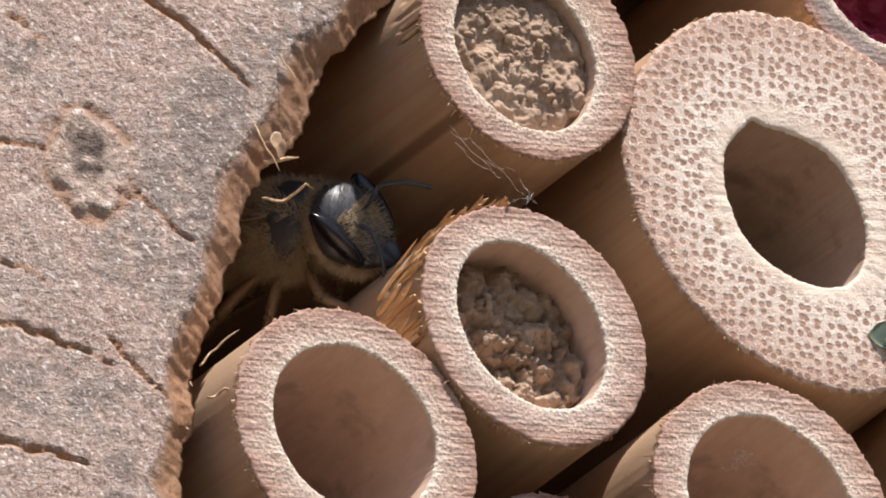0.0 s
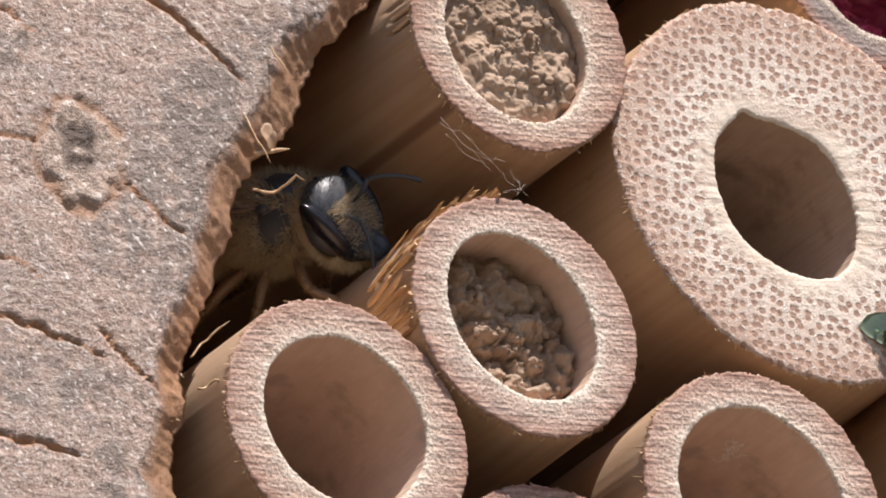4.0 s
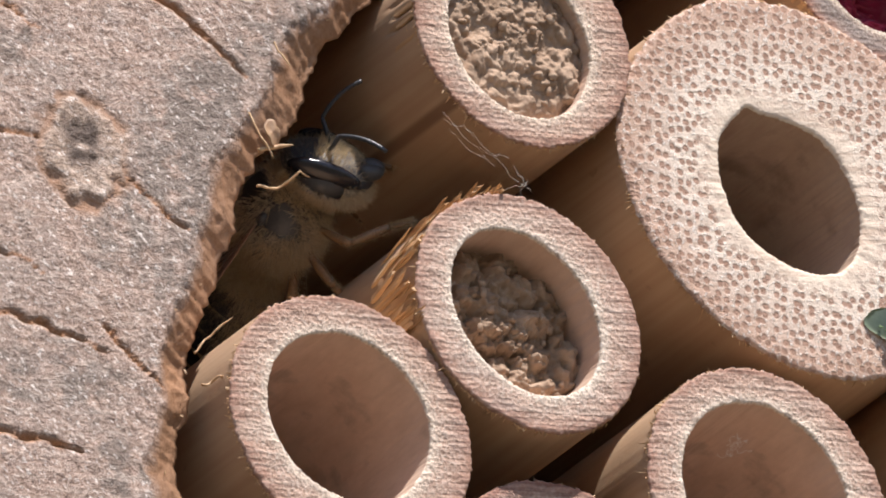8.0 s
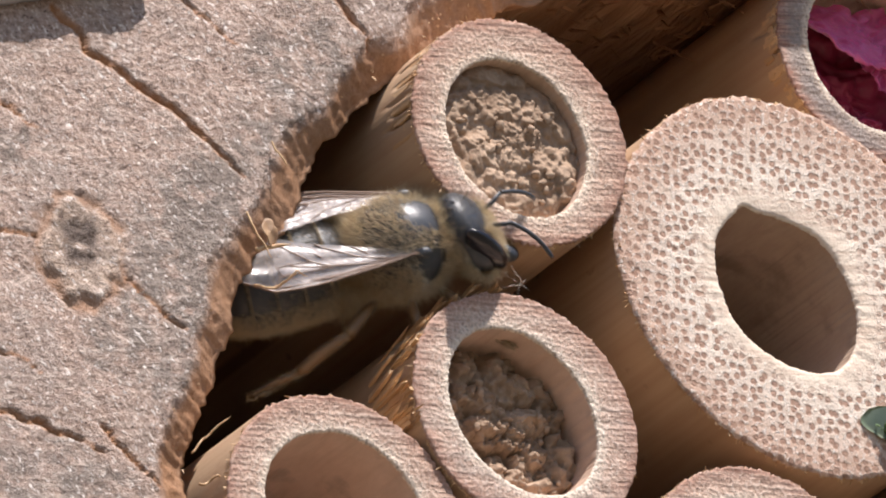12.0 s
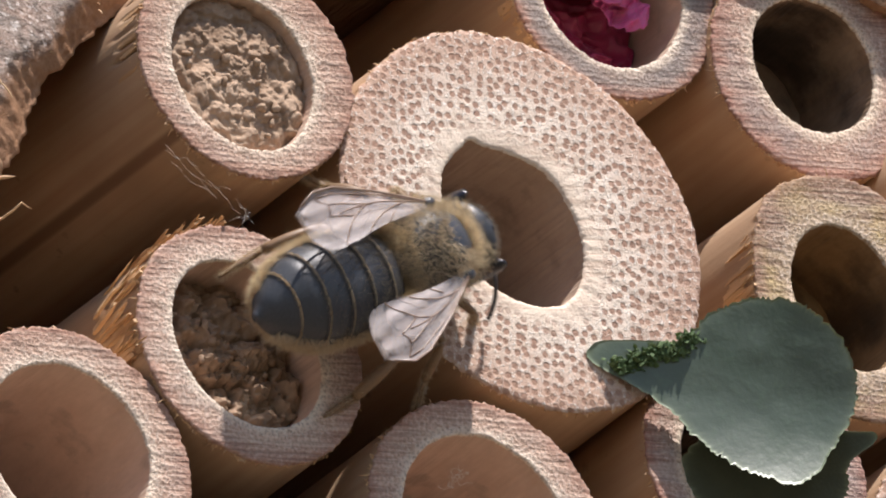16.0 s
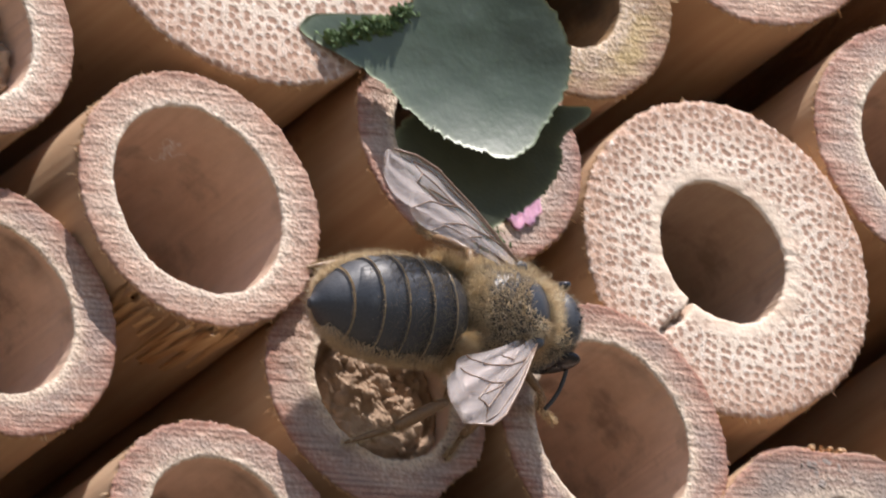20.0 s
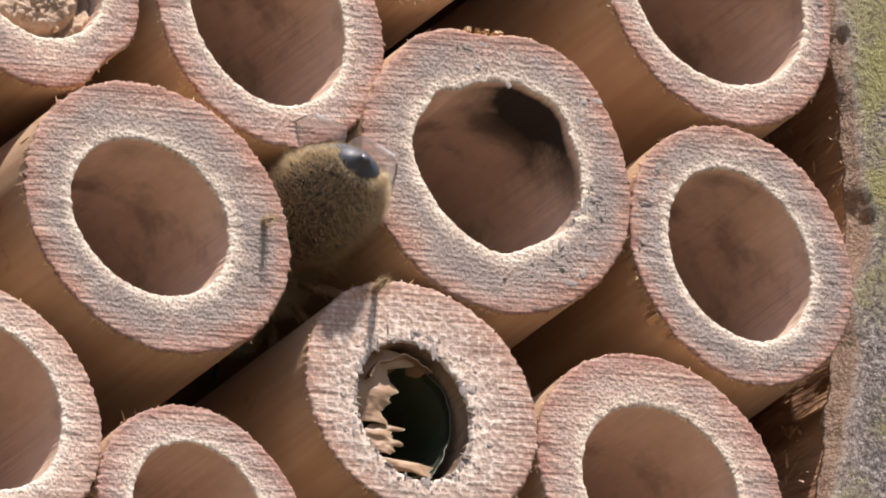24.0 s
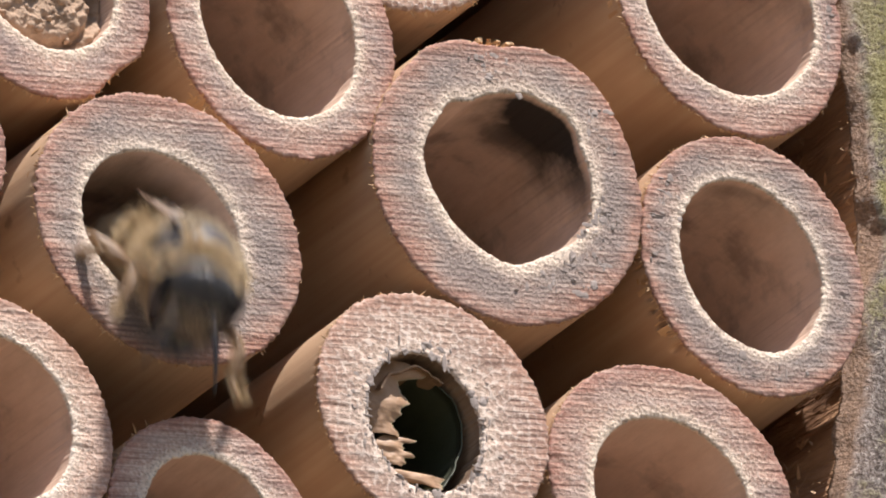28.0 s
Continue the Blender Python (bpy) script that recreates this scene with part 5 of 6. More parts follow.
def build_bee():
    rng = np.random.RandomState(21)
    bee = new("bee")
    tagged(bee, "leafcutter bee with golden-brown fur and a black banded abdomen", "bee")
    # thorax: bald and glossy on the fore part of its top
    size = (2.22, 2.02, 1.85)
    V, F = ball((0, 0, 0), size)
    V = V * (1 + 0.03 * fbm(V * 0.9, 2))[:, None]
    thorax = part("thorax", V, F, CHITIN, bee, "glossy black thorax in brown fur")
    p, nr = on_ball((0, 0, 0), size, 12000, rng, lambda d: (d @ (0.58, 0, 0.81) < 0.92) & ((fbm(d * 2.1 + 3, 2) > -0.25) | (d[:, 2] > 0.5)))
    stuff(part("fur", *fur(p, nr, 0.45, 0.011, rng, (-0.75, 0, 0.0), 0.6), FUR_BROWN, thorax, smooth=False))
    p, nr = on_ball((0, 0, 0), size, 15000, rng, lambda d: ((d[:, 2] < 0.5) & (fbm(d * 1.9, 2) > -0.12)) | (d[:, 0] > 0.74) | (d[:, 0] < -0.6))
    stuff(part("fur", *fur(p, nr, 0.68, 0.008, rng, (0.1, 0, 0.25), 0.55), FUR_GOLD, thorax, "golden fringe round the thorax", smooth=False))
    for sgn in (1, -1):
        V, F = ball((0.75, sgn * 1.62, 1.1), (0.34, 0.24, 0.2), 16, 10)
        part("tegula", V, F, CHITIN, thorax, "small black cap over the wing's root")
    # abdomen in six overlapping plates
    ab = joint("abdomen", bee, (-1.9, 0, -0.25))
    ss = np.array([0, 0.06, 0.16, 0.3, 0.45, 0.6, 0.74, 0.86, 0.94, 1.0])
    ww = np.array([1.25, 1.75, 2.05, 2.15, 2.16, 2.08, 1.82, 1.32, 0.85, 0.2])
    cuts = [0.0, 0.17, 0.34, 0.51, 0.67, 0.83, 1.0]
    n = 48
    th = np.linspace(0, 2 * math.pi, n, endpoint=False)

    def shell(s, k=1.0):
        w = np.interp(s, ss, ww) * k
        x = -6.6 * s
        top = np.where(np.sin(th) > 0, 0.84, 0.68)
        return np.stack([np.full(n, x), np.cos(th) * w, np.sin(th) * w * top - 0.5 * s * s], 1)
    for j in range(6):
        rows = [shell(cuts[j] + (cuts[j + 1] - cuts[j]) * t + 0.012 * t, 0.975 + 0.045 * t) for t in np.linspace(0, 1, 9)]
        rows.append(shell(cuts[j + 1] + 0.014, 0.985))
        part("tergite", np.concatenate(rows), strip(10, n).tolist() + ([tuple(range(n * 9, n * 10))] if j == 5 else []), CHITIN, ab, "glossy black abdominal plate")
        # pale hair band at the hind edge, fine grey down on the fore plates
        m = 900
        t = rng.uniform(-0.15, math.pi + 0.15, m)
        s = cuts[j + 1] - 0.004 if j < 5 else 0.97
        w = np.interp(s, ss, ww) * 1.015
        if j < 5:
            base = np.stack([np.full(m, -6.6 * s), np.cos(t) * w, np.sin(t) * w * 0.84 - 0.5 * s * s], 1)
            nr = np.stack([0 * t, np.cos(t), np.sin(t)], 1)
            stuff(part("hair_band", *fur(base, nr * 0.25 + np.array((-1, 0, 0)), 0.17, 0.008, rng, (0, 0, 0), 0.3), FUR_PALE, ab, "thin pale hair band", smooth=False))
    m = 10000
    t = rng.uniform(-0.2, math.pi + 0.2, m)
    s = rng.beta(1.0, 2.4, m) * 0.75
    w = np.interp(s, ss, ww) * 1.0
    base = np.stack([-6.6 * s, np.cos(t) * w, np.sin(t) * w * 0.84 - 0.5 * s * s], 1)
    stuff(part("fur", *fur(base, np.stack([0 * t, np.cos(t), np.sin(t)], 1), 0.22, 0.007, rng, (-0.9, 0, 0)), FUR_GREY, ab, smooth=False))
    m = 13000
    t = rng.uniform(math.pi - 0.35, 2 * math.pi + 0.35, m)
    s = rng.uniform(0.03, 0.93, m)
    w = np.interp(s, ss, ww)
    base = np.stack([-6.6 * s, np.cos(t) * w, np.sin(t) * w * 0.70 - 0.5 * s * s], 1)
    stuff(part("pollen_brush", *fur(base, np.stack([0 * t, np.cos(t), np.sin(t)], 1), 0.45, 0.008, rng, (-0.7, 0, -0.1), 0.45), FUR_GOLD, ab, "tawny brush of hair under the abdomen", smooth=False))
    # pale tufts where the abdomen meets the thorax
    m = 5200
    t = rng.uniform(-0.7, math.pi + 0.7, m)
    t = np.where(np.abs(t - math.pi / 2) < 0.75, t + np.sign(t - math.pi / 2) * 0.75, t)
    s = rng.uniform(0.0, 0.16, m)
    w = np.interp(s, ss, ww)
    base = np.stack([0.25 - 6.6 * s, np.cos(t) * w, np.sin(t) * w * 0.84], 1)
    stuff(part("tuft", *fur(base, np.stack([0 * t, np.cos(t), np.sin(t)], 1), 0.85, 0.009, rng, (-0.4, 0, 0.5), 0.5), FUR_PALE, ab, "cream tufts at the abdomen's root", smooth=False))
    # head
    head = joint("head", bee, (1.95, 0, -0.25))
    V, F = ball((0.9, 0, -0.35), (1.0, 1.75, 1.9))
    V[:, 0] += 0.25 * np.clip(-V[:, 2] - 0.6, 0, 2)
    V[:, 1] *= 1 - 0.16 * np.clip(-V[:, 2] - 0.6, 0, 2)
    part("skull", V, F, CHITIN, head, "black head capsule")
    antennae = []
    for sgn in (1, -1):
        V, F = ball((0, 0, 0), (0.6, 0.38, 1.55), 24, 16)
        e = part("eye", V, F, CHITIN_EYE, head, "long glossy black eye", loc=(1.3, sgn * 1.32, -0.3))
        e.rotation_euler = (radians(-sgn * 12), 0, radians(sgn * 22))
        V, F = ball((1.75, sgn * 0.36, -1.95), (0.38, 0.40, 0.5), 16, 10)
        V = V + np.stack([0.25 * np.clip(-1.8 - V[:, 2], 0, 1), -sgn * 0.3 * np.clip(-1.8 - V[:, 2], 0, 1), 0 * V[:, 0]], 1)
        part("mandible", V, F, CHITIN, head, "stout black jaw")
        an = joint("antenna", head, (1.75, sgn * 0.42, -0.05))
        V, F = thread([(0, 0, 0), (0.35, sgn * 0.2, 0.4), (0.62, sgn * 0.4, 0.85)], (0.085, 0.095, 0.09), CHITIN, 8)
        part("scape", V, F, CHITIN, an)
        t = np.linspace(0, 1, 22)
        P = np.stack([0.62 + 2.25 * t - 0.3 * t * t, sgn * (0.4 + 0.75 * t), 0.85 + 0.35 * t - 0.75 * t * t], 1)
        V, F = thread(P, 0.082 + 0.012 * (np.arange(22) % 2), CHITIN, 8)
        part("flagellum", V, F, CHITIN, an)
        antennae.append(an)
    p, nr = on_ball((0.9, 0, -0.35), (1.0, 1.75, 1.9), 3600, rng, lambda d: (d[:, 0] > 0.3) & (np.abs(d[:, 1]) < 0.62) & (d[:, 2] < 0.4) & (d[:, 2] > -0.7))
    stuff(part("face_fur", *fur(p, nr, 0.4, 0.009, rng, (0.3, 0, -0.1)), FUR_GOLD, head, "golden hair on the face", smooth=False))
    p, nr = on_ball((0.9, 0, -0.35), (1.0, 1.75, 1.9), 4200, rng, lambda d: ((d[:, 0] < -0.25) & (d[:, 2] < 0.8)) | ((d[:, 2] < -0.5) & (d[:, 0] < 0.3)))
    stuff(part("fur", *fur(p, nr, 0.45, 0.009, rng, (-0.2, 0, 0)), FUR_GOLD, head, smooth=False))
    p, nr = on_ball((0.9, 0, -0.35), (1.0, 1.75, 1.9), 900, rng, lambda d: (d[:, 2] > 0.4) & (d[:, 0] > -0.3))
    stuff(part("fur", *fur(p, nr, 0.28, 0.008, rng, (0.2, 0, 0)), FUR_GREY, head, smooth=False))
    for x, y in ((0.72, 0.0), (0.52, 0.25), (0.52, -0.25)):
        V, F = ball((x + 0.35, y, 1.49), (0.11, 0.11, 0.08), 10, 7)
        part("ocellus", V, F, CHITIN_EYE, head)
    # wings: a long fore and a short hind wing on each side
    wings = {}
    for sgn, side in ((1, "left"), (-1, "right")):
        for long, wide, x, nm in ((7.6, 2.75, 0.75, "forewing"), (5.2, 1.8, 0.05, "hindwing")):
            w = joint(nm, bee, (x, sgn * 1.62, 1.18))
            wings[side, nm] = w
            m, l = 30, 12
            t = np.linspace(0, 1, m)
            lead = -0.08 * np.sin(t * math.pi) * wide + 0.42 * wide * np.clip((t - 0.7) / 0.3, 0, 1) ** 2.2
            chord = wide * (0.10 + 0.90 * np.clip(t * 1.35, 0, 1) ** 1.1) * np.sqrt(np.clip(1 - np.clip((t - 0.76) / 0.24, 0, 1) ** 2.4, 0.0, 1))
            V = []
            for s in np.linspace(0, 1, l):
                X = t * long
                Y = lead + chord * s
                V.append(np.stack([X, sgn * Y, (0.10 * np.sin(s * 17 + 3 * t) + 0.05 * np.sin(t * 21)) * t + 0.10 * np.sin(t * 2.6) - 0.05 * s], 1))
            V = np.concatenate(V)
            F = strip(l, m, False).tolist()
            k = len(V)
            V = np.concatenate([V, V + (0, 0, -0.012)])
            F = [tuple(f) for f in F] + [tuple(v + k for v in f[::-1]) for f in F]
            mem = part("membrane", V, F, WING, w, "clear smoky wing membrane")
            G = V[:k].reshape(l, m, 3)
            runs = [[(0, 0), (0, 28)], [(1, 0), (1, 24)], [(2, 2), (4, 14), (5, 20)], [(4, 14), (8, 19), (11, 21)], [(3, 5), (9, 13), (11, 15)], [(4, 13), (3, 22), (1, 24)], [(6, 17), (5, 22), (3, 22)], [(7, 8), (11, 10)]]
            for run in runs if nm == "forewing" else runs[:4]:
                pts = []
                for (a0, b0), (a1, b1) in zip(run[:-1], run[1:]):
                    for s in np.linspace(0, 1, 8):
                        ga, gb = a0 + (a1 - a0) * s, b0 + (b1 - b0) * s
                        ia, ib = min(int(ga), l - 2), min(int(gb), m - 2)
                        fa, fb = ga - ia, gb - ib
                        pts.append((G[ia, ib] * (1 - fa) + G[ia + 1, ib] * fa) * (1 - fb) + (G[ia, ib + 1] * (1 - fa) + G[ia + 1, ib + 1] * fa) * fb + (0, 0, 0.01))
                V2, F2 = thread(np.array(pts) + 1e-4 * np.arange(len(pts))[:, None], 0.028 if run is not runs[0] else 0.05, VEIN, 5)
                part("vein", V2, F2, VEIN, w)
    # legs
    legs = []
    for sgn in (1, -1):
        for x, knee, ankle, toe, thick in ((1.2, (1.0, 1.4, -0.1), (1.9, 1.5, -1.5), (2.7, 1.9, -2.0), 0.22), (0.0, (-0.2, 2.0, 0.0), (-1.0, 2.9, -1.2), (-1.6, 3.7, -1.8), 0.24),
                                           (-1.1, (-1.5, 1.9, 0.2), (-3.6, 2.6, -0.8), (-5.6, 2.9, -1.5), 0.30)):
            leg = joint("leg", bee, (x, sgn * 1.3, -1.3))
            hip, kn, an, to = np.zeros(3), np.array(knee) * (1, sgn, 1), np.array(ankle) * (1, sgn, 1), np.array(toe) * (1, sgn, 1)
            for nm, a, b, r0, r1, bow in (("femur", hip, kn, 0.8, 1.0, 0.1), ("tibia", kn, an, 0.8, 1.05, 0.1), ("tarsus", an, to, 0.65, 0.3, 0.05)):
                t = np.linspace(0, 1, 10)[:, None]
                P = a + (b - a) * t + np.array((0, 0, bow)) * np.sin(t * math.pi)
                w = 0.82 * thick * (r0 + (r1 - r0) * t[:, 0]) * (0.8 + 0.35 * np.sin(t[:, 0] * math.pi))
                V, F = thread(P, w, CHITIN_LEG, 9)
                part(nm, V, F, CHITIN_LEG, leg)
                m = 420
                s = rng.rand(m)[:, None]
                d = rng.normal(size=(m, 3))
                d /= np.linalg.norm(d, axis=1)[:, None]
                pp = a + (b - a) * s + d * thick * 0.6
                stuff(part("leg_hair", *fur(pp, d, 0.26, 0.009, rng, (b - a) / np.linalg.norm(b - a) * 0.9), FUR_PALE, leg, smooth=False))
            legs.append(leg)
    return bee, ab, head, wings, legs, antennae


BEE, ABDOMEN, HEAD, WINGS, LEGS, ANTENNAE = build_bee()


def bee_pose(x, y, z, ahead, back):
    """The bee's pose: thorax at x, y, z in mm, the way ahead and the way of its back."""
    f = Vector(ahead).normalized()
    d = Vector(back)
    d = (d - f * d.dot(f)).normalized()
    l = d.cross(f)
    m = Matrix((f, l, d)).transposed().to_4x4()
    m.translation = at(x, y, z)
    return m


def seen(r, u, t):
    """A direction from its shares to the viewer's right, up and towards the viewer."""
    return RIGHT * r + UP * u - WAY * t


def turned(ahead, back):
    return bee_pose(0, 0, 0, ahead, back).to_3x3().to_4x4()


def crawl(x, z, heading, y=-4.0, nose=0.0, roll=0.0):
    """On the canes' ends: heading in degrees from level, nose: tilt out of the face."""
    x, z = x - 0.9, z - 0.9
    h = radians(heading)
    f = Vector((math.cos(h), -math.sin(radians(nose)), math.sin(h)))
    side = Vector((-math.sin(h), 0, math.cos(h)))
    return bee_pose(x, y, z, f, Vector((0, -1, 0)) + side * math.tan(radians(roll)))


def motions():
    body = (seen(0.80, 0.12, 0.58), seen(-0.35, 0.9, 0.25))
    # out of the gap: seconds, thorax, way ahead, back, and the head's way ahead and crown
    climb = [
        (7, (-28.06, 6.0, 15.6), (0.6, 0.45, 0.66), (-0.6, 0.75, 0.2), (0.6, 0.62, 0.4), (-0.8, 0.6, 0.1)),
        (7.5, (-27.62, 6.2, 16.46), (0.45, 0.6, 0.6), (-0.8, 0.5, 0.2), (0.4, 0.7, 0.4), (-0.8, 0.55, 0.1)),
        (8, (-28.09, 6.5, 16.36), (0.45, 0.65, 0.55), (-0.85, 0.4, 0.3), (0.4, 0.75, 0.35), (-0.8, 0.55, 0.1)),
        (8.5, (-28.69, 6.5, 15.91), (0.45, 0.65, 0.55), (-0.85, 0.4, 0.3), (0.4, 0.75, 0.35), (-0.8, 0.55, 0.1)),
        (9, (-27.05, 6.3, 17.72), (0.67, 0.57, 0.45), (-0.65, 0.65, 0.3), (0.4, 0.8, 0.35), (-0.85, 0.45, 0.1)),
        (9.5, (-26.39, 6.0, 17.61), (0.7, 0.55, 0.4), (-0.6, 0.7, 0.3), (0.45, 0.8, 0.35), (-0.85, 0.45, 0.1)),
        (10, (-27.06, 6.0, 17.04), (0.35, 0.72, 0.55), (-0.85, 0.4, 0.3), (0.25, 0.85, 0.4), (-0.9, 0.2, 0.1)),
        (10.5, (-26.53, 5.6, 18.07), (0.75, 0.5, 0.4), (-0.5, 0.75, 0.3), (0.4, 0.8, 0.35), (-0.85, 0.45, 0.1)),
        (11, (-26.67, 5.0, 18.03), (0.86, 0.42, 0.2), (-0.3, 0.85, 0.35), (0.45, 0.8, 0.3), (-0.85, 0.5, 0.1)),
        (11.5, (-26.85, 4.0, 18.19), (0.93, 0.28, 0.2), (-0.3, 0.8, 0.45), (0.5, 0.75, 0.3), (-0.8, 0.55, 0.1))]
    # out of the bore: seconds, thorax, way ahead, back, and the head's crown
    leave = [
        (27.4, (4.12, 1.4, -9.55), (0, -1, 0), (0.9, 0, 0.55), (0.88, 0.47, -0.1)),
        (27.5, (3.96, 1.0, -9.91), (0, -1, 0), (0.85, 0, 0.6), (0.86, 0.5, -0.1)),
        (27.6, (4.04, 0.6, -9.97), (0, -1, 0), (0.8, 0, 0.65), (0.86, 0.5, -0.1)),
        (27.7, (3.44, -0.1, -10.01), (-0.05, -1, -0.05), (0.75, 0, 0.7), (0.8, 0.6, -0.1)),
        (27.8, (3.87, -1.6, -9.1), (-0.12, -0.95, -0.15), (0.6, 0, 0.8), (0.6, 0.8, -0.1)),
        (27.9, (2.55, -3.2, -9.88), (-0.2, -0.9, -0.3), (0.45, -0.1, 0.9), (0.38, 0.92, -0.1))]
    walk(BEE, [
        (0, bee_pose(-27.95, 6.5, 16.44, *body)), (1, bee_pose(-27.95, 6.5, 16.43, *body)), (2, bee_pose(-27.82, 6.5, 16.41, *body)), (3, bee_pose(-28.2, 6.5, 16.15, *body)),
        (4.2, bee_pose(-28.05, 6.5, 16.43, *body)), (5.5, bee_pose(-28.08, 6.5, 16.55, *body)), (6, bee_pose(-27.97, 6.5, 16.49, *body)), (6.5, bee_pose(-28.07, 6.5, 16.66, *body)),
        *[(t, bee_pose(*p, seen(*f), seen(*d))) for t, p, f, d, n, u in climb],
        (12.5, bee_pose(-26.0, -3.4, 15.5, (0.85, -0.2, 0.45), (-0.2, -1, 0.1))),
        (13.5, crawl(-22.5, 16.7, 30, nose=8)), (14, crawl(-19.6, 14.5, 2)), (14.5, crawl(-16.9, 13.2, 4)), (15, crawl(-17.3, 14.8, 40)), (15.5, crawl(-18.7, 15.6, 58)),
        (16, crawl(-14.3, 15.8, 35)), (16.5, crawl(-12.3, 14.5, 18)), (17, crawl(-8.7, 12.9, 3)), (17.5, crawl(-5.9, 10.3, -8)), (18, crawl(-6.0, 9.9, 6)), (18.5, crawl(-6.1, 9.8, 9)),
        (19, crawl(-3.1, 6.3, 14)), (19.5, crawl(-0.5, 4.9, 12)), (20, crawl(2.65, 3.3, 14)), (20.5, crawl(5.4, 1.8, 6)), (21, crawl(8.2, 0.3, 0, y=-3.9, nose=-14)), (21.5, crawl(5.1, -0.5, 25)),
        (22, crawl(7.65, -2.1, 0)), (22.5, crawl(9.2, -4.7, -10)),
        (23.1, bee_pose(11.4, -2.6, -5.4, (0.45, 0.62, -0.55), (0.5, -0.7, 0.3))),
        (23.7, bee_pose(12.0, 2.5, -6.9, (0.12, 0.95, -0.2), (0.2, 0.1, 1))),
        (24.5, bee_pose(12.2, 7.6, -7.4, (-0.05, 1, -0.05), (0.5, -0.1, 1))), (24.9, bee_pose(11.9, 14.0, -7.5, (0.0, 1, 0), (0.1, 0, 1))),
        (25.4, bee_pose(11.6, 31, -7.6, (-0.1, 1, 0), (0.1, 0, 1))), (25.7, bee_pose(10.5, 39, -8, (-0.75, 0.65, 0), (0.1, 0, 1))),
        (26.0, bee_pose(6.0, 42, -9.5, (-0.8, -0.6, 0), (0.1, 0, 1))), (26.3, bee_pose(3.6, 38, -10.5, (-0.1, -1, 0), (0.2, 0, 1))),
        (26.9, bee_pose(3.2, 18, -10.6, (0, -1, 0), (0.4, 0, 1))), (27.2, bee_pose(3.3, 6.5, -10.4, (0, -1, 0), (0.5, 0, 1))), (27.3, bee_pose(3.9, 3.6, -9.9, (0, -1, 0), (0.75, 0, 0.75))),
        *[(t, bee_pose(*p, f, d)) for t, p, f, d, c in leave],
        (28, bee_pose(3.18, -4.0, -13.25, (-0.2, -0.8, -0.56), (0.3, -0.5, 0.8)))])
    level = Vector((1.95, 0, -0.25)) * MM

    def nod(t, yaw, pitch):
        return (t, Matrix.Translation(level) @ pose(0, 0, 0, 0, pitch, yaw))
    face = turned(*body).inverted() @ turned(seen(0.64, 0.30, 0.70), seen(-0.6, 0.8, 0.1))
    tilt = turned(*body).inverted() @ turned(seen(0.68, 0.30, 0.66), seen(-0.57, 0.82, 0.12))
    peer = [(t, Matrix.Translation(level) @ turned(f, d).inverted() @ turned(seen(-0.05, 0.1, 0.98), seen(*c))) for t, p, f, d, c in leave]
    dive = turned((-0.2, -0.8, -0.56), (0.3, -0.5, 0.8)).inverted() @ turned(seen(*(-0.1, -0.7, 0.7)), seen(*(0.35, 0.68, 0.65)))
    walk(HEAD, [(0, Matrix.Translation(level) @ face), (1.5, Matrix.Translation(level) @ tilt), (3, Matrix.Translation(level) @ face), (4.5, Matrix.Translation(level) @ tilt), (5.7, Matrix.Translation(level) @ face), *[(t, Matrix.Translation(level) @ turned(seen(*f), seen(*d)).inverted() @ turned(seen(*n), seen(*u))) for t, p, f, d, n, u in climb], nod(12.5, 0, 8), nod(13.5, -8, 24), nod(15, 5, 38), nod(16, 0, 32), nod(17, -14, 30),
                nod(18.5, -10, 48), nod(20, -6, 34), nod(21, 0, 52), nod(22, -16, 36), nod(23, 0, 14), nod(25, 0, 0), nod(27.2, 0, 0), *peer, (28, Matrix.Translation(level) @ dive)])
    seat = Vector((-1.9, 0, -0.25)) * MM

    def bend(t, yaw, pitch):
        return (t, Matrix.Translation(seat) @ pose(0, 0, 0, 0, pitch, yaw))
    walk(ABDOMEN, [bend(0, 10, 0), bend(6.5, 10, 0), bend(9, 0, 0), bend(11.5, 0, 0), bend(13.5, 4, 4), bend(15, 0, 2), bend(17, -6, 2), bend(20, -4, 3), bend(21, 4, 8), bend(22, -8, 2), bend(23.5, 0, 0), bend(28, 0, 0)])

    def spread(side, nm, rows):
        w = WINGS[side, nm]
        s = 1 if side == "left" else -1
        b = w.location.copy()
        walk(w, [(t, Matrix.Translation(b) @ Matrix.Rotation(s * radians(180 - a), 4, "Z") @ Matrix.Rotation(radians(-up), 4, "Y") @ Matrix.Rotation(s * radians(tip), 4, "X")) for t, a, up, tip in rows])
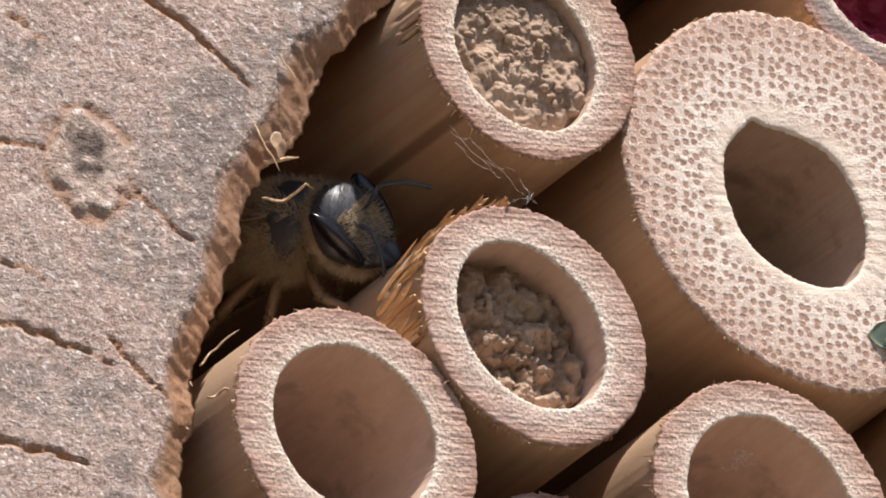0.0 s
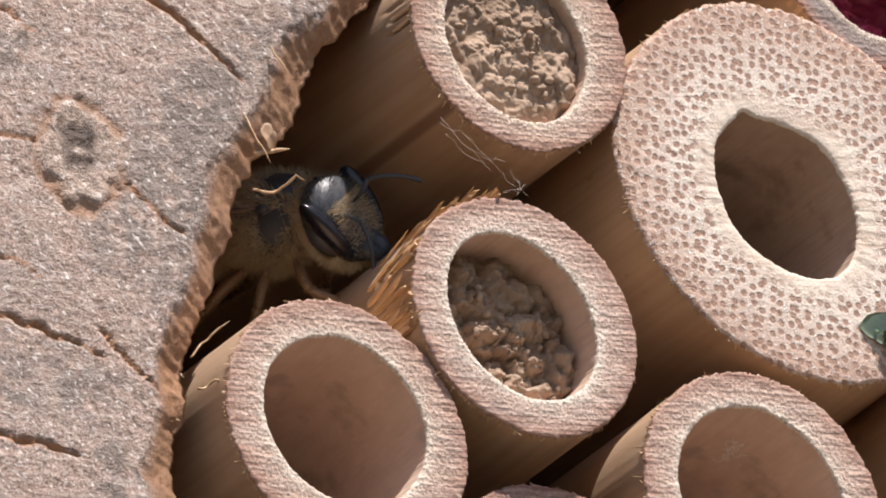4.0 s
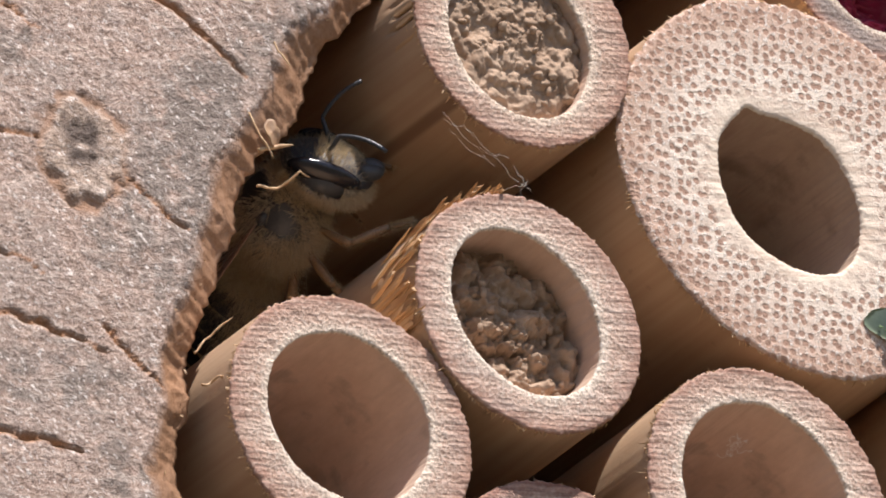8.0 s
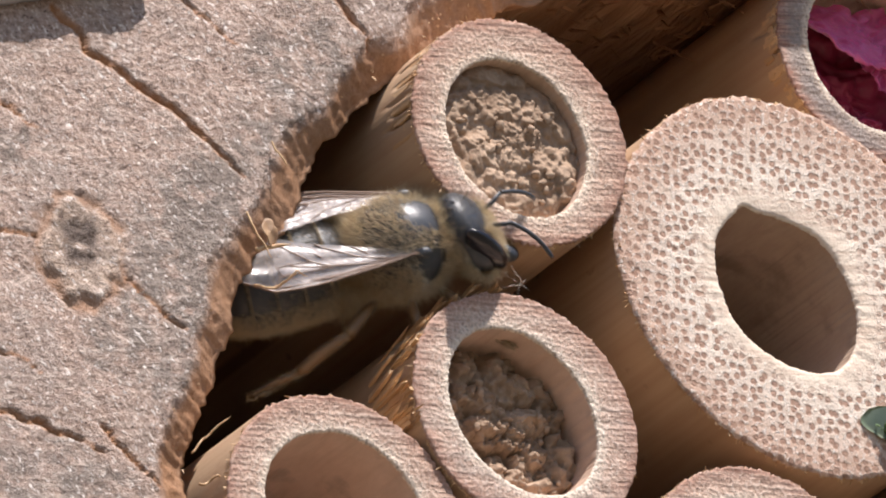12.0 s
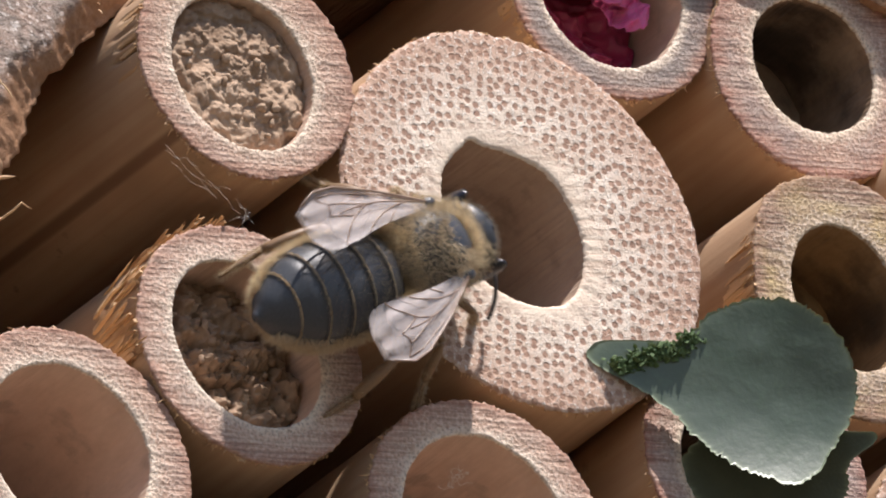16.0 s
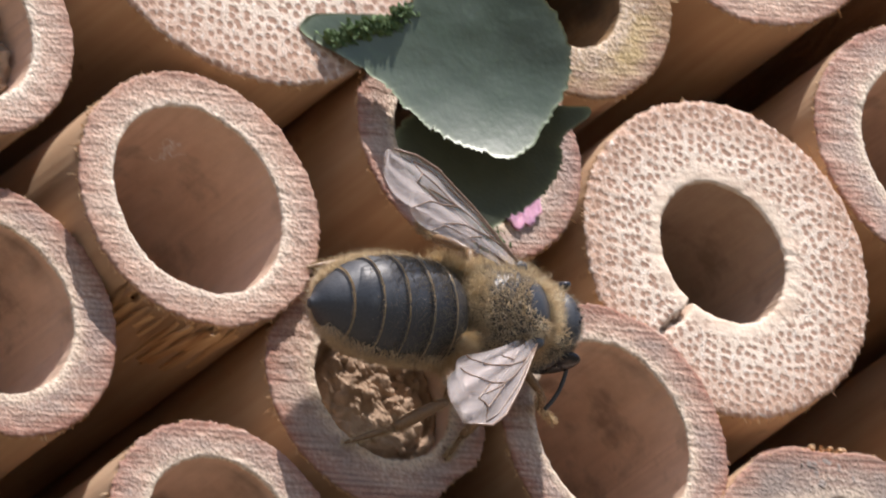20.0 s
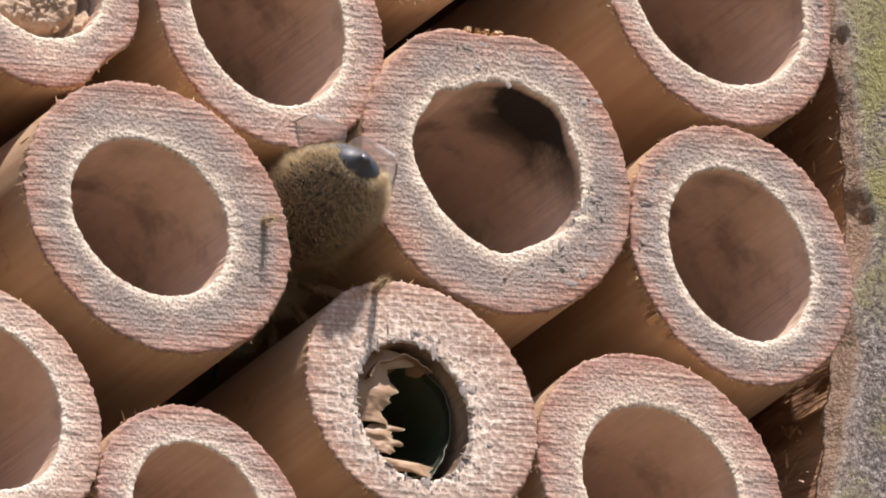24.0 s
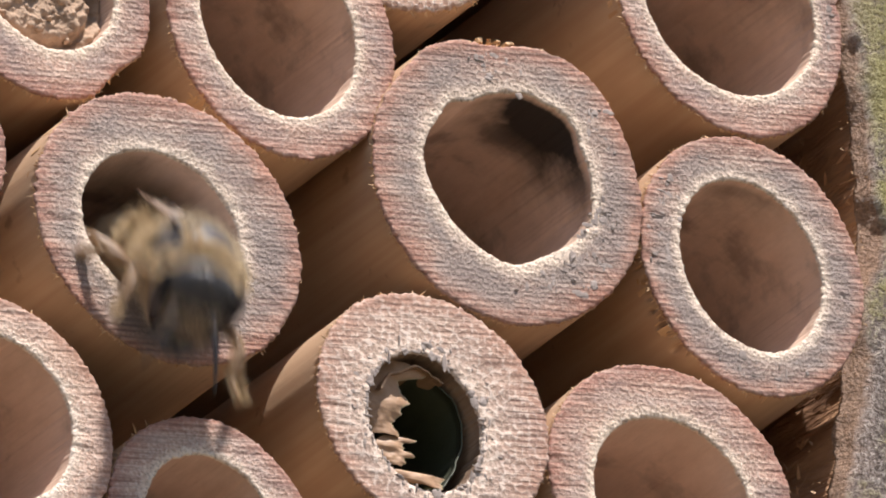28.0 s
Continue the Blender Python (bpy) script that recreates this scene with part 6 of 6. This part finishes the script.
    # seconds, then the angle from the body's axis and the lift of the left and of the right wing
    beats = ((0, 10, 2, 10, 2), (11.5, 12, 2, 12, 4), (12.5, 8, 3, 6, 4), (13.5, 6, 3, 8, 5), (14, 4, 4, 8, 5), (14.5, 12, 6, 14, 8), (15, 4, 8, 20, 9), (15.5, 8, 8, 20, 9), (16, 20, 8, 24, 10),
             (16.5, 34, 8, 30, 12), (17, 40, 9, 32, 12), (17.5, 34, 9, 28, 12), (18, 28, 10, 24, 16), (18.5, 36, 10, 24, 16), (19, 36, 10, 24, 15), (19.5, 38, 9, 34, 14), (20, 42, 9, 46, 14), (20.5, 50, 14, 48, 18),
             (21, 6, 34, 58, 34), (21.5, 24, 6, 20, 9), (22, 38, 8, 20, 10), (22.5, 50, 12, 26, 14), (23.1, 18, 4, 16, 6), (24, 10, 2, 10, 2), (27.7, 10, 2, 10, 2), (27.9, 3, 1, 3, 1), (28, 3, 1, 3, 1))
    for side, k in (("left", 1), ("right", 3)):
        spread(side, "forewing", [(b[0], b[k], b[k + 1], 11) for b in beats])
        spread(side, "hindwing", [(b[0], b[k] * 0.9, b[k + 1] * 0.9, 11) for b in beats])
    # antennae: seconds, then pitch down and yaw of the left and of the right one
    feel = ((0, 24, 5, 84, 0), (2, 20, 5, 80, 0), (4, 24, 5, 84, 0), (5.5, 14, 5, 80, 0), (6, -2, 4, 70, -4), (7, 20, 0, -20, 0), (8, 10, 5, 60, 0), (9, 40, 0, 60, 0), (9.5, 56, 0, 62, -10),
            (10, 14, 0, 40, -10), (10.5, 58, 0, 70, -10), (11, 52, 5, 66, -5), (11.5, 52, 5, 60, -5), (13.5, 40, -20, 26, -62), (15, 20, 30, 50, -20), (16, 40, -20, 30, -55), (17, 44, -20, 26, -64),
            (18, 40, -20, 34, -40), (19, 40, -20, 26, -62), (20, 44, -20, 24, -70), (21, 60, 0, 60, 0), (22, 40, -20, 20, -60), (23, 30, 0, 30, 0), (27, -10, 0, -10, 0), (27.4, -40, 0, 20, 0), (27.9, -36, 8, 30, 0), (28, 30, 0, 30, 0))
    for an, side in zip(ANTENNAE, (0, 1)):
        b = an.location.copy()
        walk(an, [(t, Matrix.Translation(b) @ pose(0, 0, 0, 0, (p, r)[side], (q, w)[side])) for t, p, q, r, w in feel])
    for k, leg in enumerate(LEGS):
        b = leg.location.copy()
        rows = []
        for j in range(57):
            t = j * 0.5
            still = 0.15 if t < 6.5 or 23.5 < t < 27 else 1.0
            a = still * 13 * math.sin(2.4 * j + k * math.pi + (k > 2) * math.pi / 2)
            tuck = 1 if 23 <= t < 27.9 or t < 11 else 0
            s = 1 if k < 3 else -1
            rows.append((t, Matrix.Translation(b) @ pose(0, 0, 0, -s * 38 * tuck, 0, a)))
        walk(leg, rows)


motions()
